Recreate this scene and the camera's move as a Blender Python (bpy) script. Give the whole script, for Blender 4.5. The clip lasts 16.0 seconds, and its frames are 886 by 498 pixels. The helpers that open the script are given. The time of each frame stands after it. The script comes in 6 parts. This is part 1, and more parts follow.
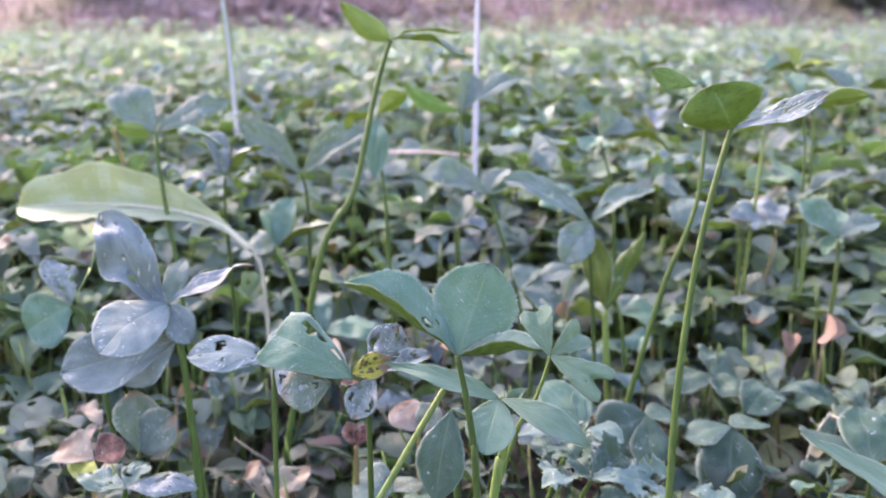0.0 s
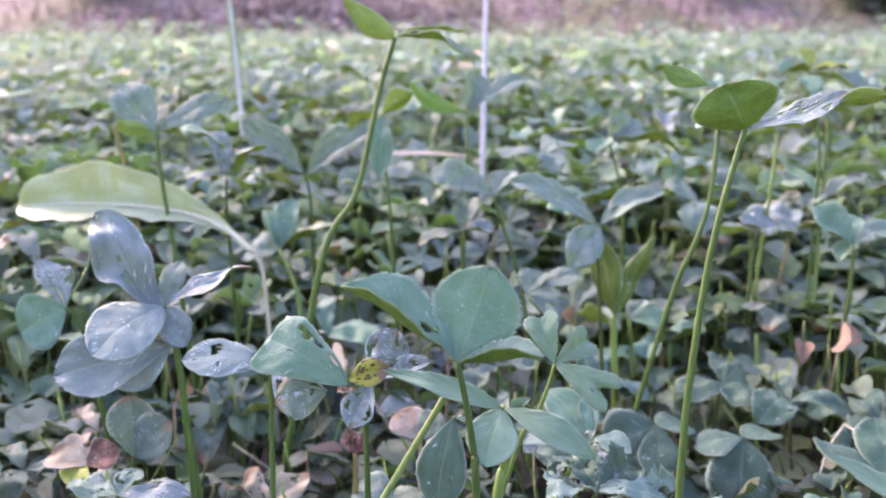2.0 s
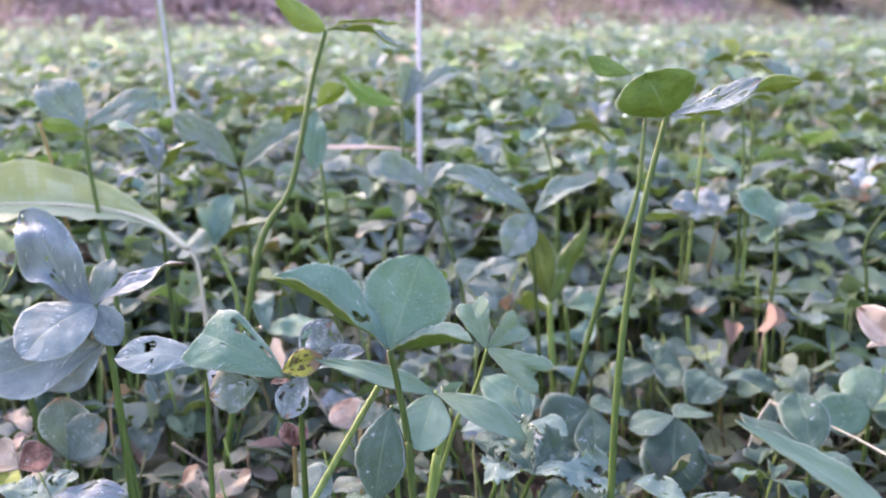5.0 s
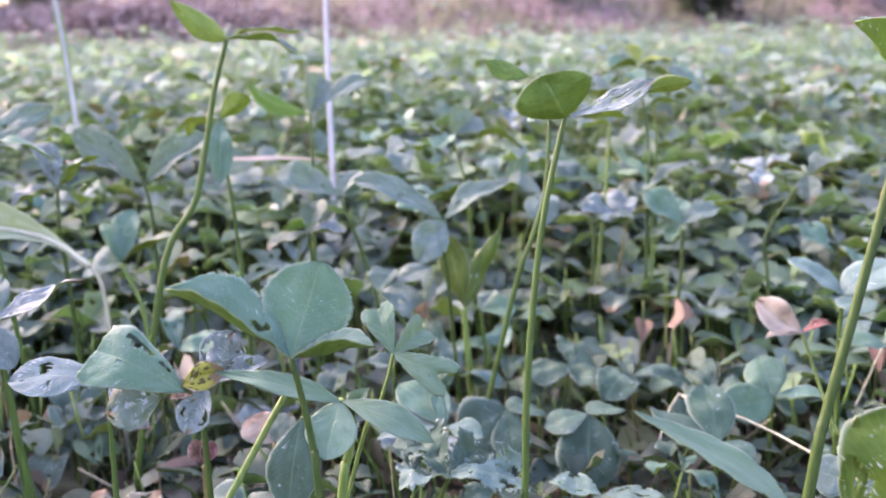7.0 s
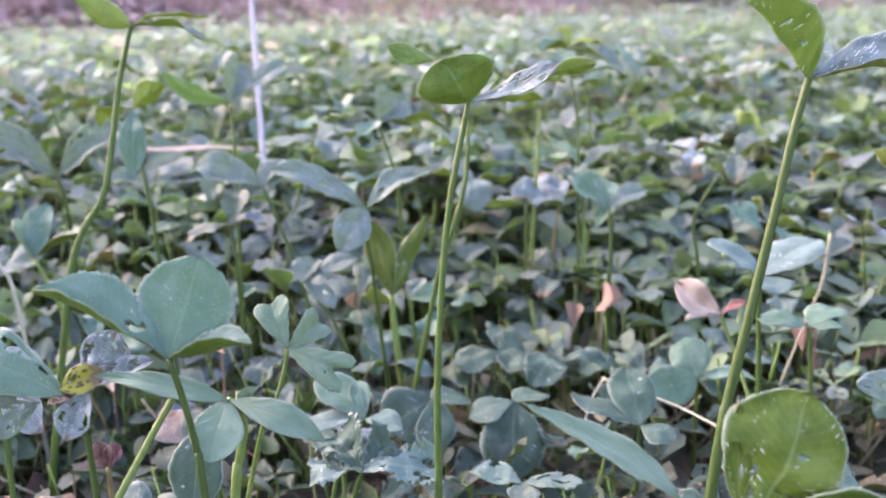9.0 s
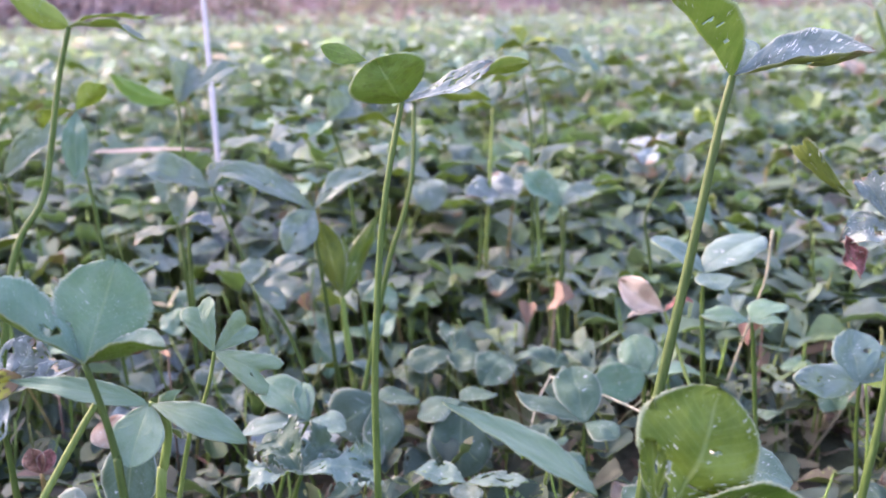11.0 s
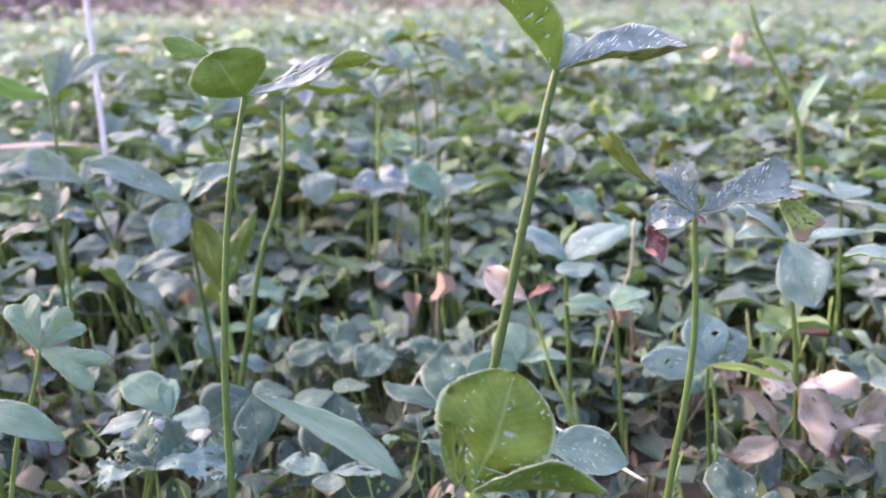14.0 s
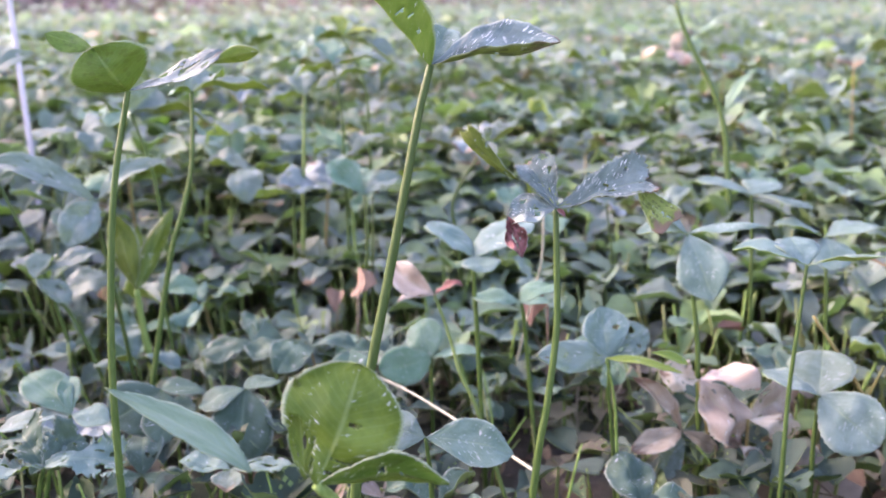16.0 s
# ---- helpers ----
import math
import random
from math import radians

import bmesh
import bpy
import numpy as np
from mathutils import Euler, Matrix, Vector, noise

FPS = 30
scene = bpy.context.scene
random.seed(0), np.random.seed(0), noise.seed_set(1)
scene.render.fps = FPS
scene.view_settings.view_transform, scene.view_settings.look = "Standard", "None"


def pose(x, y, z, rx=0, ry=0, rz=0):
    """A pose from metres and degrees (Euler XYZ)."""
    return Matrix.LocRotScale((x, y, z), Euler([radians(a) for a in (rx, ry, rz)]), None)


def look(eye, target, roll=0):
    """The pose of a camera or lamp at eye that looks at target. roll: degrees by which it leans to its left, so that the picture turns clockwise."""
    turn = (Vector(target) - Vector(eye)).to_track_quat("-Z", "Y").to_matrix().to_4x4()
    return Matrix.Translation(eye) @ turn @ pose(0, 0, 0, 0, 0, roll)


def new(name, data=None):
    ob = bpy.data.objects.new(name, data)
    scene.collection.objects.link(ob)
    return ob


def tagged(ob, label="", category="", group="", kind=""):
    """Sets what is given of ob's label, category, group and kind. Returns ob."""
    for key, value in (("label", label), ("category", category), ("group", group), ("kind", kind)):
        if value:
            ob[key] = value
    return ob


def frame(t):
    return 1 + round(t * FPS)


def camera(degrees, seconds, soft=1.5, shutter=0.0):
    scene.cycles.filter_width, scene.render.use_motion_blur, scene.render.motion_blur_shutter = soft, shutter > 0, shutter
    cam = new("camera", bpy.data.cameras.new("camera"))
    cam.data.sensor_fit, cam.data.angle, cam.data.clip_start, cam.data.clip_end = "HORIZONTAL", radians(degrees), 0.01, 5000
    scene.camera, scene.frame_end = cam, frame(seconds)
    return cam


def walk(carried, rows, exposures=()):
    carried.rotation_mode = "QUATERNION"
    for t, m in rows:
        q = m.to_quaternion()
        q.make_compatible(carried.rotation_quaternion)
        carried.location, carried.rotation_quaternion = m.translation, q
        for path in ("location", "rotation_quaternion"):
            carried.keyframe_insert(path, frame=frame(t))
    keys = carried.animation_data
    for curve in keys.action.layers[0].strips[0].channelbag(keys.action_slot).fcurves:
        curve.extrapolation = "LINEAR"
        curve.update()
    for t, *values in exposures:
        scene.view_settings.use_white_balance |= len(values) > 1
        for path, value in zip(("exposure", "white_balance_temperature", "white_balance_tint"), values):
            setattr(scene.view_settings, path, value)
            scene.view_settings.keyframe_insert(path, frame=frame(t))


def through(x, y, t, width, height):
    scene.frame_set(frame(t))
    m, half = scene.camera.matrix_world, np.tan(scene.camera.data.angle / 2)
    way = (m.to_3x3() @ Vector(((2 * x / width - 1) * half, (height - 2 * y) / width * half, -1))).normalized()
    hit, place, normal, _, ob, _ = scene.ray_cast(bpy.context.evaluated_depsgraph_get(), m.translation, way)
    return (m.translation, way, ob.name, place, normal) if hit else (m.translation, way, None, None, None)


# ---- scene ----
cam = camera(55.4, 16.0, soft=1.7)
PATH = [
    (0, (0.01922, 0.02376, 0.21110), (-0.0460, 1.9586, -0.2912), -0.31),
    (0.5, (0.01958, 0.02488, 0.20910), (-0.0766, 1.9531, -0.3131), -0.40),
    (1, (0.02040, 0.02465, 0.20999), (-0.0606, 1.9541, -0.3104), -0.01),
    (1.5, (0.02183, 0.02463, 0.21170), (-0.0539, 1.9561, -0.3019), 0.59),
    (2, (0.02100, 0.03225, 0.20862), (-0.0657, 1.9684, -0.2853), -0.03),
    (2.5, (0.02186, 0.02974, 0.20959), (-0.0457, 1.9640, -0.2944), 0.35),
    (3, (0.02235, 0.03036, 0.20866), (-0.0251, 1.9631, -0.3036), 0.34),
    (3.5, (0.02292, 0.03010, 0.20844), (-0.0001, 1.9647, -0.2982), 0.19),
    (6, (0.02742, 0.02871, 0.20741), (0.1457, 1.9596, -0.3001), -0.74),
    (6.5, (0.02939, 0.02928, 0.20706), (0.2031, 1.9583, -0.2917), -0.81),
    (7, (0.03108, 0.02867, 0.20589), (0.2526, 1.9564, -0.2785), -1.14),
    (7.5, (0.03274, 0.02895, 0.20460), (0.2740, 1.9532, -0.2842), -1.66),
    (8, (0.03752, 0.02949, 0.20518), (0.3025, 1.9490, -0.2899), -1.93),
    (8.5, (0.04401, 0.03034, 0.20506), (0.3107, 1.9429, -0.3154), -1.73),
    (9, (0.05026, 0.03247, 0.20518), (0.3575, 1.9388, -0.3158), -1.78),
    (11.5, (0.06865, 0.02882, 0.20445), (0.4536, 1.9200, -0.3201), -1.89),
    (12, (0.07500, 0.02686, 0.20453), (0.5009, 1.9080, -0.3245), -1.80),
    (12.5, (0.07821, 0.02595, 0.20495), (0.5268, 1.9008, -0.3277), -1.82),
    (13, (0.08134, 0.02442, 0.20462), (0.5427, 1.8952, -0.3315), -1.68),
    (13.5, (0.08629, 0.02276, 0.20404), (0.5742, 1.8849, -0.3385), -1.74),
    (14, (0.09174, 0.02009, 0.20417), (0.5919, 1.8789, -0.3386), -1.71),
    (14.5, (0.09848, 0.01732, 0.20375), (0.6248, 1.8705, -0.3335), -1.58),
    (15, (0.10467, 0.01472, 0.20459), (0.6415, 1.8645, -0.3342), -1.46),
    (15.5, (0.11069, 0.01288, 0.20339), (0.6594, 1.8565, -0.3443), -1.42),
    (16, (0.11796, 0.01073, 0.20279), (0.6790, 1.8502, -0.3463), -1.43),
]
walk(cam, [(t, look(eye, target, roll)) for t, eye, target, roll in PATH], [(0, 3.12, 6950, 34), (16, 3.2, 7050, 37)])
cam.data.dof.use_dof = True
cam.data.dof.focus_distance = 0.24
cam.data.dof.aperture_fstop = 15.0

# ---- world and light: bright overcast sky, weak wide sun ----
world = bpy.data.worlds.new("overcast_sky")
scene.world = world
world.use_nodes = True
wt = world.node_tree
sky = wt.nodes.new("ShaderNodeTexSky")
sky.sky_type = "NISHITA"
sky.sun_disc = False
sky.sun_elevation = radians(34)
sky.sun_rotation = radians(-48)
sky.air_density, sky.dust_density, sky.ozone_density = 1.0, 3.0, 1.0
wt.links.new(sky.outputs[0], wt.nodes["Background"].inputs[0])
wt.nodes["Background"].inputs[1].default_value = 0.15
sun = new("sun", bpy.data.lights.new("sun", "SUN"))
sun.data.energy, sun.data.angle, sun.data.color = 0.35, radians(40), (1.0, 0.95, 0.88)
sun.matrix_world = look((-3.70, 3.33, 3.36), (0, 0, 0))


# ---- materials ----
def mat(name):
    m = bpy.data.materials.new(name)
    m.use_nodes = True
    nt = m.node_tree
    nt.nodes.clear()
    out = nt.nodes.new("ShaderNodeOutputMaterial")
    return m, nt, out


def node(nt, kind, *links, **values):
    n = nt.nodes.new(kind)
    for k, v in values.items():
        if k.startswith("i_"):
            n.inputs[int(k[2:])].default_value = v
        elif k == "op":
            n.operation = v
        elif k == "blend":
            n.data_type, n.blend_type = "RGBA", v
    for src, idx in links:
        nt.links.new(src, n.inputs[idx])
    return n


def mix(nt, fac, a, b, blend="MIX"):
    """A colour mix; a and b are sockets or colours, fac a socket or a number."""
    n = node(nt, "ShaderNodeMix", blend=blend)
    for v, k in ((fac, 0), (a, 6), (b, 7)):
        if isinstance(v, (int, float)):
            n.inputs[k].default_value = v
        elif isinstance(v, tuple):
            n.inputs[k].default_value = (*v, 1)
        else:
            nt.links.new(v, n.inputs[k])
    return n.outputs[2]


def ramp(nt, fac, lo, hi):
    n = node(nt, "ShaderNodeMapRange", (fac, 0), i_1=lo, i_2=hi)
    return n.outputs[0]


def noise_tex(nt, vec, scale, detail=3.0):
    n = node(nt, "ShaderNodeTexNoise")
    n.inputs["Scale"].default_value, n.inputs["Detail"].default_value = scale, detail
    if vec is not None:
        nt.links.new(vec, n.inputs["Vector"])
    return n.outputs[0]


def leaf_material(name, dark, light, rough, through_colour, through=0.3, scar=0.0, dead=0.0, spots=0.0, rough_var=0.15, dust=0.0, lace=0.0, speck=0.0, spot_size=9.0):
    """A leaf's skin: tone by piece, blotches, pale midrib and side veins, specks, scars, bare white streaks between veins, withered margin, dark spots."""
    m, nt, out = mat(name)
    info = node(nt, "ShaderNodeObjectInfo").outputs["Random"]
    uv = node(nt, "ShaderNodeTexCoord").outputs["UV"]
    shift = node(nt, "ShaderNodeVectorMath", (uv, 0), op="ADD")
    seed = node(nt, "ShaderNodeCombineXYZ", (node(nt, "ShaderNodeMath", (info, 0), op="MULTIPLY", i_1=37.0).outputs[0], 2))
    nt.links.new(seed.outputs[0], shift.inputs[1])
    vec = shift.outputs[0]
    sep = node(nt, "ShaderNodeSeparateXYZ", (uv, 0))
    across = node(nt, "ShaderNodeMath", (node(nt, "ShaderNodeMath", (sep.outputs[0], 0), op="SUBTRACT", i_1=0.5).outputs[0], 0), op="ABSOLUTE").outputs[0]
    along = sep.outputs[1]
    colour = mix(nt, ramp(nt, noise_tex(nt, vec, 3.5), 0.35, 0.68), dark, light)
    tone = node(nt, "ShaderNodeHueSaturation")
    nt.links.new(colour, tone.inputs["Color"])
    nt.links.new(node(nt, "ShaderNodeMapRange", (info, 0), i_1=0.0, i_2=1.0, i_3=0.82, i_4=1.18).outputs[0], tone.inputs["Value"])
    hue = node(nt, "ShaderNodeMath", (info, 0), op="MULTIPLY", i_1=7.31)
    hue = node(nt, "ShaderNodeMath", (hue.outputs[0], 0), op="FRACT")
    nt.links.new(node(nt, "ShaderNodeMapRange", (hue.outputs[0], 0), i_1=0.0, i_2=1.0, i_3=0.475, i_4=0.52).outputs[0], tone.inputs["Hue"])
    colour = tone.outputs[0]
    # fine mottling
    colour = mix(nt, ramp(nt, noise_tex(nt, vec, 38.0, 2.0), 0.3, 0.75), mix(nt, 1.0, colour, (0.86, 0.86, 0.86), "MULTIPLY"), colour)
    # veins: a midrib and slanting side veins
    slant = node(nt, "ShaderNodeMath", (node(nt, "ShaderNodeMath", (along, 0), op="MULTIPLY", i_1=96.0).outputs[0], 0), (node(nt, "ShaderNodeMath", (across, 0), op="MULTIPLY", i_1=46.0).outputs[0], 1), op="SUBTRACT").outputs[0]
    wave = node(nt, "ShaderNodeMath", (slant, 0), op="SINE").outputs[0]
    vein = ramp(nt, wave, 0.75, 1.0)
    rib = ramp(nt, across, 0.028, 0.006)
    lines = node(nt, "ShaderNodeMath", (node(nt, "ShaderNodeMath", (vein, 0), op="MULTIPLY", i_1=0.09).outputs[0], 0), (node(nt, "ShaderNodeMath", (rib, 0), op="MULTIPLY", i_1=0.3).outputs[0], 1), op="MAXIMUM").outputs[0]
    colour = mix(nt, lines, colour, mix(nt, 0.6, colour, (0.35, 0.42, 0.22)))
    margin = node(nt, "ShaderNodeMath", (ramp(nt, across, 0.455, 0.49), 0), op="MULTIPLY", i_1=0.4).outputs[0]
    colour = mix(nt, margin, colour, (0.4, 0.44, 0.4))
    if dust:
        colour = mix(nt, node(nt, "ShaderNodeMath", (ramp(nt, noise_tex(nt, vec, 6.0, 4.0), 0.38, 0.72), 0), op="MULTIPLY", i_1=dust).outputs[0], colour, (0.24, 0.325, 0.315))
    if spots:
        vor = node(nt, "ShaderNodeTexVoronoi", (vec, 0))
        vor.inputs["Scale"].default_value = spot_size
        colour = mix(nt, node(nt, "ShaderNodeMath", (ramp(nt, vor.outputs[0], 0.41, 0.33), 0), op="MULTIPLY", i_1=spots).outputs[0], colour, (0.03, 0.025, 0.012))
    if scar:
        stretched = node(nt, "ShaderNodeMapping", (vec, 0))
        stretched.inputs["Scale"].default_value = (1.0, 3.2, 1.0)
        stretched.inputs["Rotation"].default_value = (0, 0, 0.5)
        marks = ramp(nt, noise_tex(nt, stretched.outputs[0], 5.0, 5.0), 0.69 - 0.05 * scar, 0.74 - 0.05 * scar)
        colour = mix(nt, marks, colour, (0.36, 0.38, 0.37))
    if lace:
        streak = node(nt, "ShaderNodeCombineXYZ", (node(nt, "ShaderNodeMath", (slant, 0), op="MULTIPLY", i_1=0.32).outputs[0], 0), (node(nt, "ShaderNodeMath", (across, 0), op="MULTIPLY", i_1=5.0).outputs[0], 1))
        nt.links.new(node(nt, "ShaderNodeMath", (info, 0), (sep.outputs[0], 1), op="ADD").outputs[0], streak.inputs[2])
        bare = ramp(nt, noise_tex(nt, streak.outputs[0], 1.7, 4.0), 0.63 - 0.05 * lace, 0.67 - 0.05 * lace)
        patch = ramp(nt, noise_tex(nt, vec, 4.2, 2.0), 0.54 - 0.1 * lace, 0.6 - 0.1 * lace)
        colour = mix(nt, node(nt, "ShaderNodeMath", (bare, 0), (patch, 1), op="MULTIPLY").outputs[0], colour, (0.5, 0.52, 0.52))
    if speck:
        dots = node(nt, "ShaderNodeTexVoronoi", (vec, 0))
        dots.inputs["Scale"].default_value = 34.0
        few = ramp(nt, noise_tex(nt, vec, 5.0, 2.0), 0.42, 0.62)
        dot = node(nt, "ShaderNodeMath", (ramp(nt, dots.outputs[0], 0.2, 0.1), 0), (few, 1), op="MULTIPLY").outputs[0]
        colour = mix(nt, node(nt, "ShaderNodeMath", (dot, 0), op="MULTIPLY", i_1=speck).outputs[0], colour, (0.52, 0.57, 0.57))
    if dead:
        edge = node(nt, "ShaderNodeMath", (noise_tex(nt, vec, 3.0, 4.0), 0), (along, 1), op="ADD").outputs[0]
        gone = ramp(nt, edge, 1.5 - 0.4 * dead, 1.6 - 0.4 * dead)
        colour = mix(nt, gone, colour, (0.15, 0.1, 0.072))
    p = node(nt, "ShaderNodeBsdfPrincipled", (colour, 0))
    nt.links.new(node(nt, "ShaderNodeMapRange", (noise_tex(nt, vec, 9.0, 3.0), 0), i_1=0.3, i_2=0.7, i_3=rough - rough_var, i_4=rough + rough_var).outputs[0], p.inputs["Roughness"])
    p.inputs["Specular IOR Level"].default_value = 0.22
    height = node(nt, "ShaderNodeMath", (noise_tex(nt, vec, 16.0, 3.0), 0), (node(nt, "ShaderNodeMath", (lines, 0), op="MULTIPLY", i_1=-1.3).outputs[0], 1), op="ADD").outputs[0]
    bump = node(nt, "ShaderNodeBump")
    bump.inputs["Strength"].default_value, bump.inputs["Distance"].default_value = 0.55, 0.0006
    nt.links.new(height, bump.inputs["Height"])
    nt.links.new(bump.outputs[0], p.inputs["Normal"])
    tl = node(nt, "ShaderNodeBsdfTranslucent")
    nt.links.new(mix(nt, 0.75, colour, through_colour), tl.inputs[0])
    both = node(nt, "ShaderNodeMixShader", (p.outputs[0], 1), (tl.outputs[0], 2), i_0=through)
    nt.links.new(both.outputs[0], out.inputs[0])
    return m


def island_material(name, colours, rough=0.6, through=0.2, bump_scale=900.0):
    """For joined pieces: each island takes its own colour from a row of colours."""
    m, nt, out = mat(name)
    geo = node(nt, "ShaderNodeNewGeometry").outputs["Random Per Island"]
    cr = node(nt, "ShaderNodeValToRGB", (geo, 0))
    cr.color_ramp.interpolation = "LINEAR"
    while len(cr.color_ramp.elements) < len(colours):
        cr.color_ramp.elements.new(0.5)
    for i, (e, c) in enumerate(zip(cr.color_ramp.elements, colours)):
        e.position, e.color = i / (len(colours) - 1), (*c, 1)
    obj = node(nt, "ShaderNodeTexCoord").outputs["Object"]
    colour = mix(nt, ramp(nt, noise_tex(nt, obj, 160.0, 3.0), 0.3, 0.7), mix(nt, 1.0, cr.outputs[0], (0.72, 0.72, 0.72), "MULTIPLY"), cr.outputs[0])
    p = node(nt, "ShaderNodeBsdfPrincipled", (colour, 0))
    p.inputs["Roughness"].default_value = rough
    p.inputs["Specular IOR Level"].default_value = 0.3
    bump = node(nt, "ShaderNodeBump")
    nt.links.new(noise_tex(nt, obj, bump_scale, 2.0), bump.inputs["Height"])
    bump.inputs["Strength"].default_value, bump.inputs["Distance"].default_value = 0.4, 0.0005
    nt.links.new(bump.outputs[0], p.inputs["Normal"])
    tl = node(nt, "ShaderNodeBsdfTranslucent", (colour, 0))
    both = node(nt, "ShaderNodeMixShader", (p.outputs[0], 1), (tl.outputs[0], 2), i_0=through)
    nt.links.new(both.outputs[0], out.inputs[0])
    return m


def stem_material(name, low, high, rough=0.5):
    m, nt, out = mat(name)
    info = node(nt, "ShaderNodeObjectInfo").outputs["Random"]
    obj = node(nt, "ShaderNodeTexCoord").outputs["Object"]
    stretched = node(nt, "ShaderNodeMapping", (obj, 0))
    stretched.inputs["Scale"].default_value = (900, 900, 60)
    colour = mix(nt, ramp(nt, noise_tex(nt, stretched.outputs[0], 1.0, 3.0), 0.3, 0.7), low, high)
    tone = node(nt, "ShaderNodeHueSaturation")
    nt.links.new(colour, tone.inputs["Color"])
    nt.links.new(node(nt, "ShaderNodeMapRange", (info, 0), i_1=0.0, i_2=1.0, i_3=0.75, i_4=1.25).outputs[0], tone.inputs["Value"])
    p = node(nt, "ShaderNodeBsdfPrincipled", (tone.outputs[0], 0))
    p.inputs["Roughness"].default_value = rough
    p.inputs["Specular IOR Level"].default_value = 0.2
    bump = node(nt, "ShaderNodeBump")
    bump.inputs["Strength"].default_value, bump.inputs["Distance"].default_value = 0.5, 0.0003
    nt.links.new(noise_tex(nt, stretched.outputs[0], 1.0, 3.0), bump.inputs["Height"])
    nt.links.new(bump.outputs[0], p.inputs["Normal"])
    tl = node(nt, "ShaderNodeBsdfTranslucent", (tone.outputs[0], 0))
    both = node(nt, "ShaderNodeMixShader", (p.outputs[0], 1), (tl.outputs[0], 2), i_0=0.15)
    nt.links.new(both.outputs[0], out.inputs[0])
    return m


GREEN_LIGHT = (0.29, 0.36, 0.13)
TOP = {
    "green": leaf_material("leaf_top_green", (0.062, 0.148, 0.106), (0.102, 0.2, 0.15), 0.54, GREEN_LIGHT, 0.34, dust=0.25, speck=0.7, lace=0.05),
    "blue": leaf_material("leaf_top_bluish", (0.07, 0.13, 0.12), (0.115, 0.19, 0.178), 0.56, GREEN_LIGHT, 0.36, scar=0.3, dust=0.28, speck=0.4, lace=0.3),
    # deep: darker skin for low leaves, with the shade near the soil in its colour
    "deep": leaf_material("leaf_top_shaded", (0.028, 0.068, 0.05), (0.05, 0.1, 0.08), 0.58, GREEN_LIGHT, 0.25, scar=0.12, dust=0.1, speck=0.4, lace=0.1),
    "worn": leaf_material("leaf_top_worn", (0.06, 0.095, 0.075), (0.11, 0.148, 0.125), 0.62, GREEN_LIGHT, 0.34, scar=0.4, dead=0.35, dust=0.3, lace=0.35),
    "silver": leaf_material("leaf_top_silvery", (0.085, 0.115, 0.125), (0.155, 0.185, 0.205), 0.55, (0.3, 0.34, 0.2), 0.2, scar=0.6, dead=0.15, dust=0.45, lace=0.7),
    "shred": leaf_material("leaf_top_shredded", (0.05, 0.078, 0.08), (0.135, 0.17, 0.175), 0.46, (0.2, 0.24, 0.14), 0.2, scar=0.15, dead=0.1, dust=0.35, lace=0.65),
    "lilac": leaf_material("leaf_top_dull_blue", (0.115, 0.158, 0.168), (0.17, 0.215, 0.226), 0.7, (0.28, 0.32, 0.26), 0.2, scar=0.3, dust=0.3, speck=0.3, lace=0.35),
    "fresh": leaf_material("leaf_top_fresh", (0.105, 0.195, 0.13), (0.16, 0.262, 0.185), 0.5, GREEN_LIGHT, 0.35, dust=0.25, speck=0.3),
    "yellow": leaf_material("leaf_top_yellow", (0.16, 0.24, 0.04), (0.25, 0.31, 0.07), 0.45, (0.5, 0.5, 0.06), 0.35, lace=0.3),
    "cream": leaf_material("leaf_top_withered", (0.25, 0.2, 0.155), (0.39, 0.33, 0.265), 0.68, (0.42, 0.34, 0.24), 0.3, scar=0.5, dead=0.45, lace=0.2),
    "lettuce": leaf_material("leaf_top_lettuce", (0.26, 0.32, 0.19), (0.42, 0.47, 0.36), 0.45, (0.42, 0.47, 0.15), 0.35, dust=0.2),
    # dusty: paler than blue, haze over farther plants put into the colour besides dust
    "dusty": leaf_material("leaf_top_dusty_haze", (0.092, 0.145, 0.135), (0.145, 0.202, 0.196), 0.6, GREEN_LIGHT, 0.42, scar=0.25, dust=0.4, lace=0.3),
    "papery": leaf_material("leaf_top_papery", (0.41, 0.34, 0.275), (0.55, 0.475, 0.4), 0.68, (0.48, 0.4, 0.32), 0.3, scar=0.3, dead=0.2),
    "brown": leaf_material("leaf_top_brown", (0.08, 0.03, 0.026), (0.25, 0.12, 0.1), 0.65, (0.25, 0.1, 0.06), 0.15, scar=0.5, spots=0.5),
    "spotted": leaf_material("leaf_top_spotted", (0.2, 0.23, 0.03), (0.28, 0.3, 0.045), 0.5, (0.4, 0.4, 0.06), 0.25, spots=1.0, dead=0.9, spot_size=6.0),
}
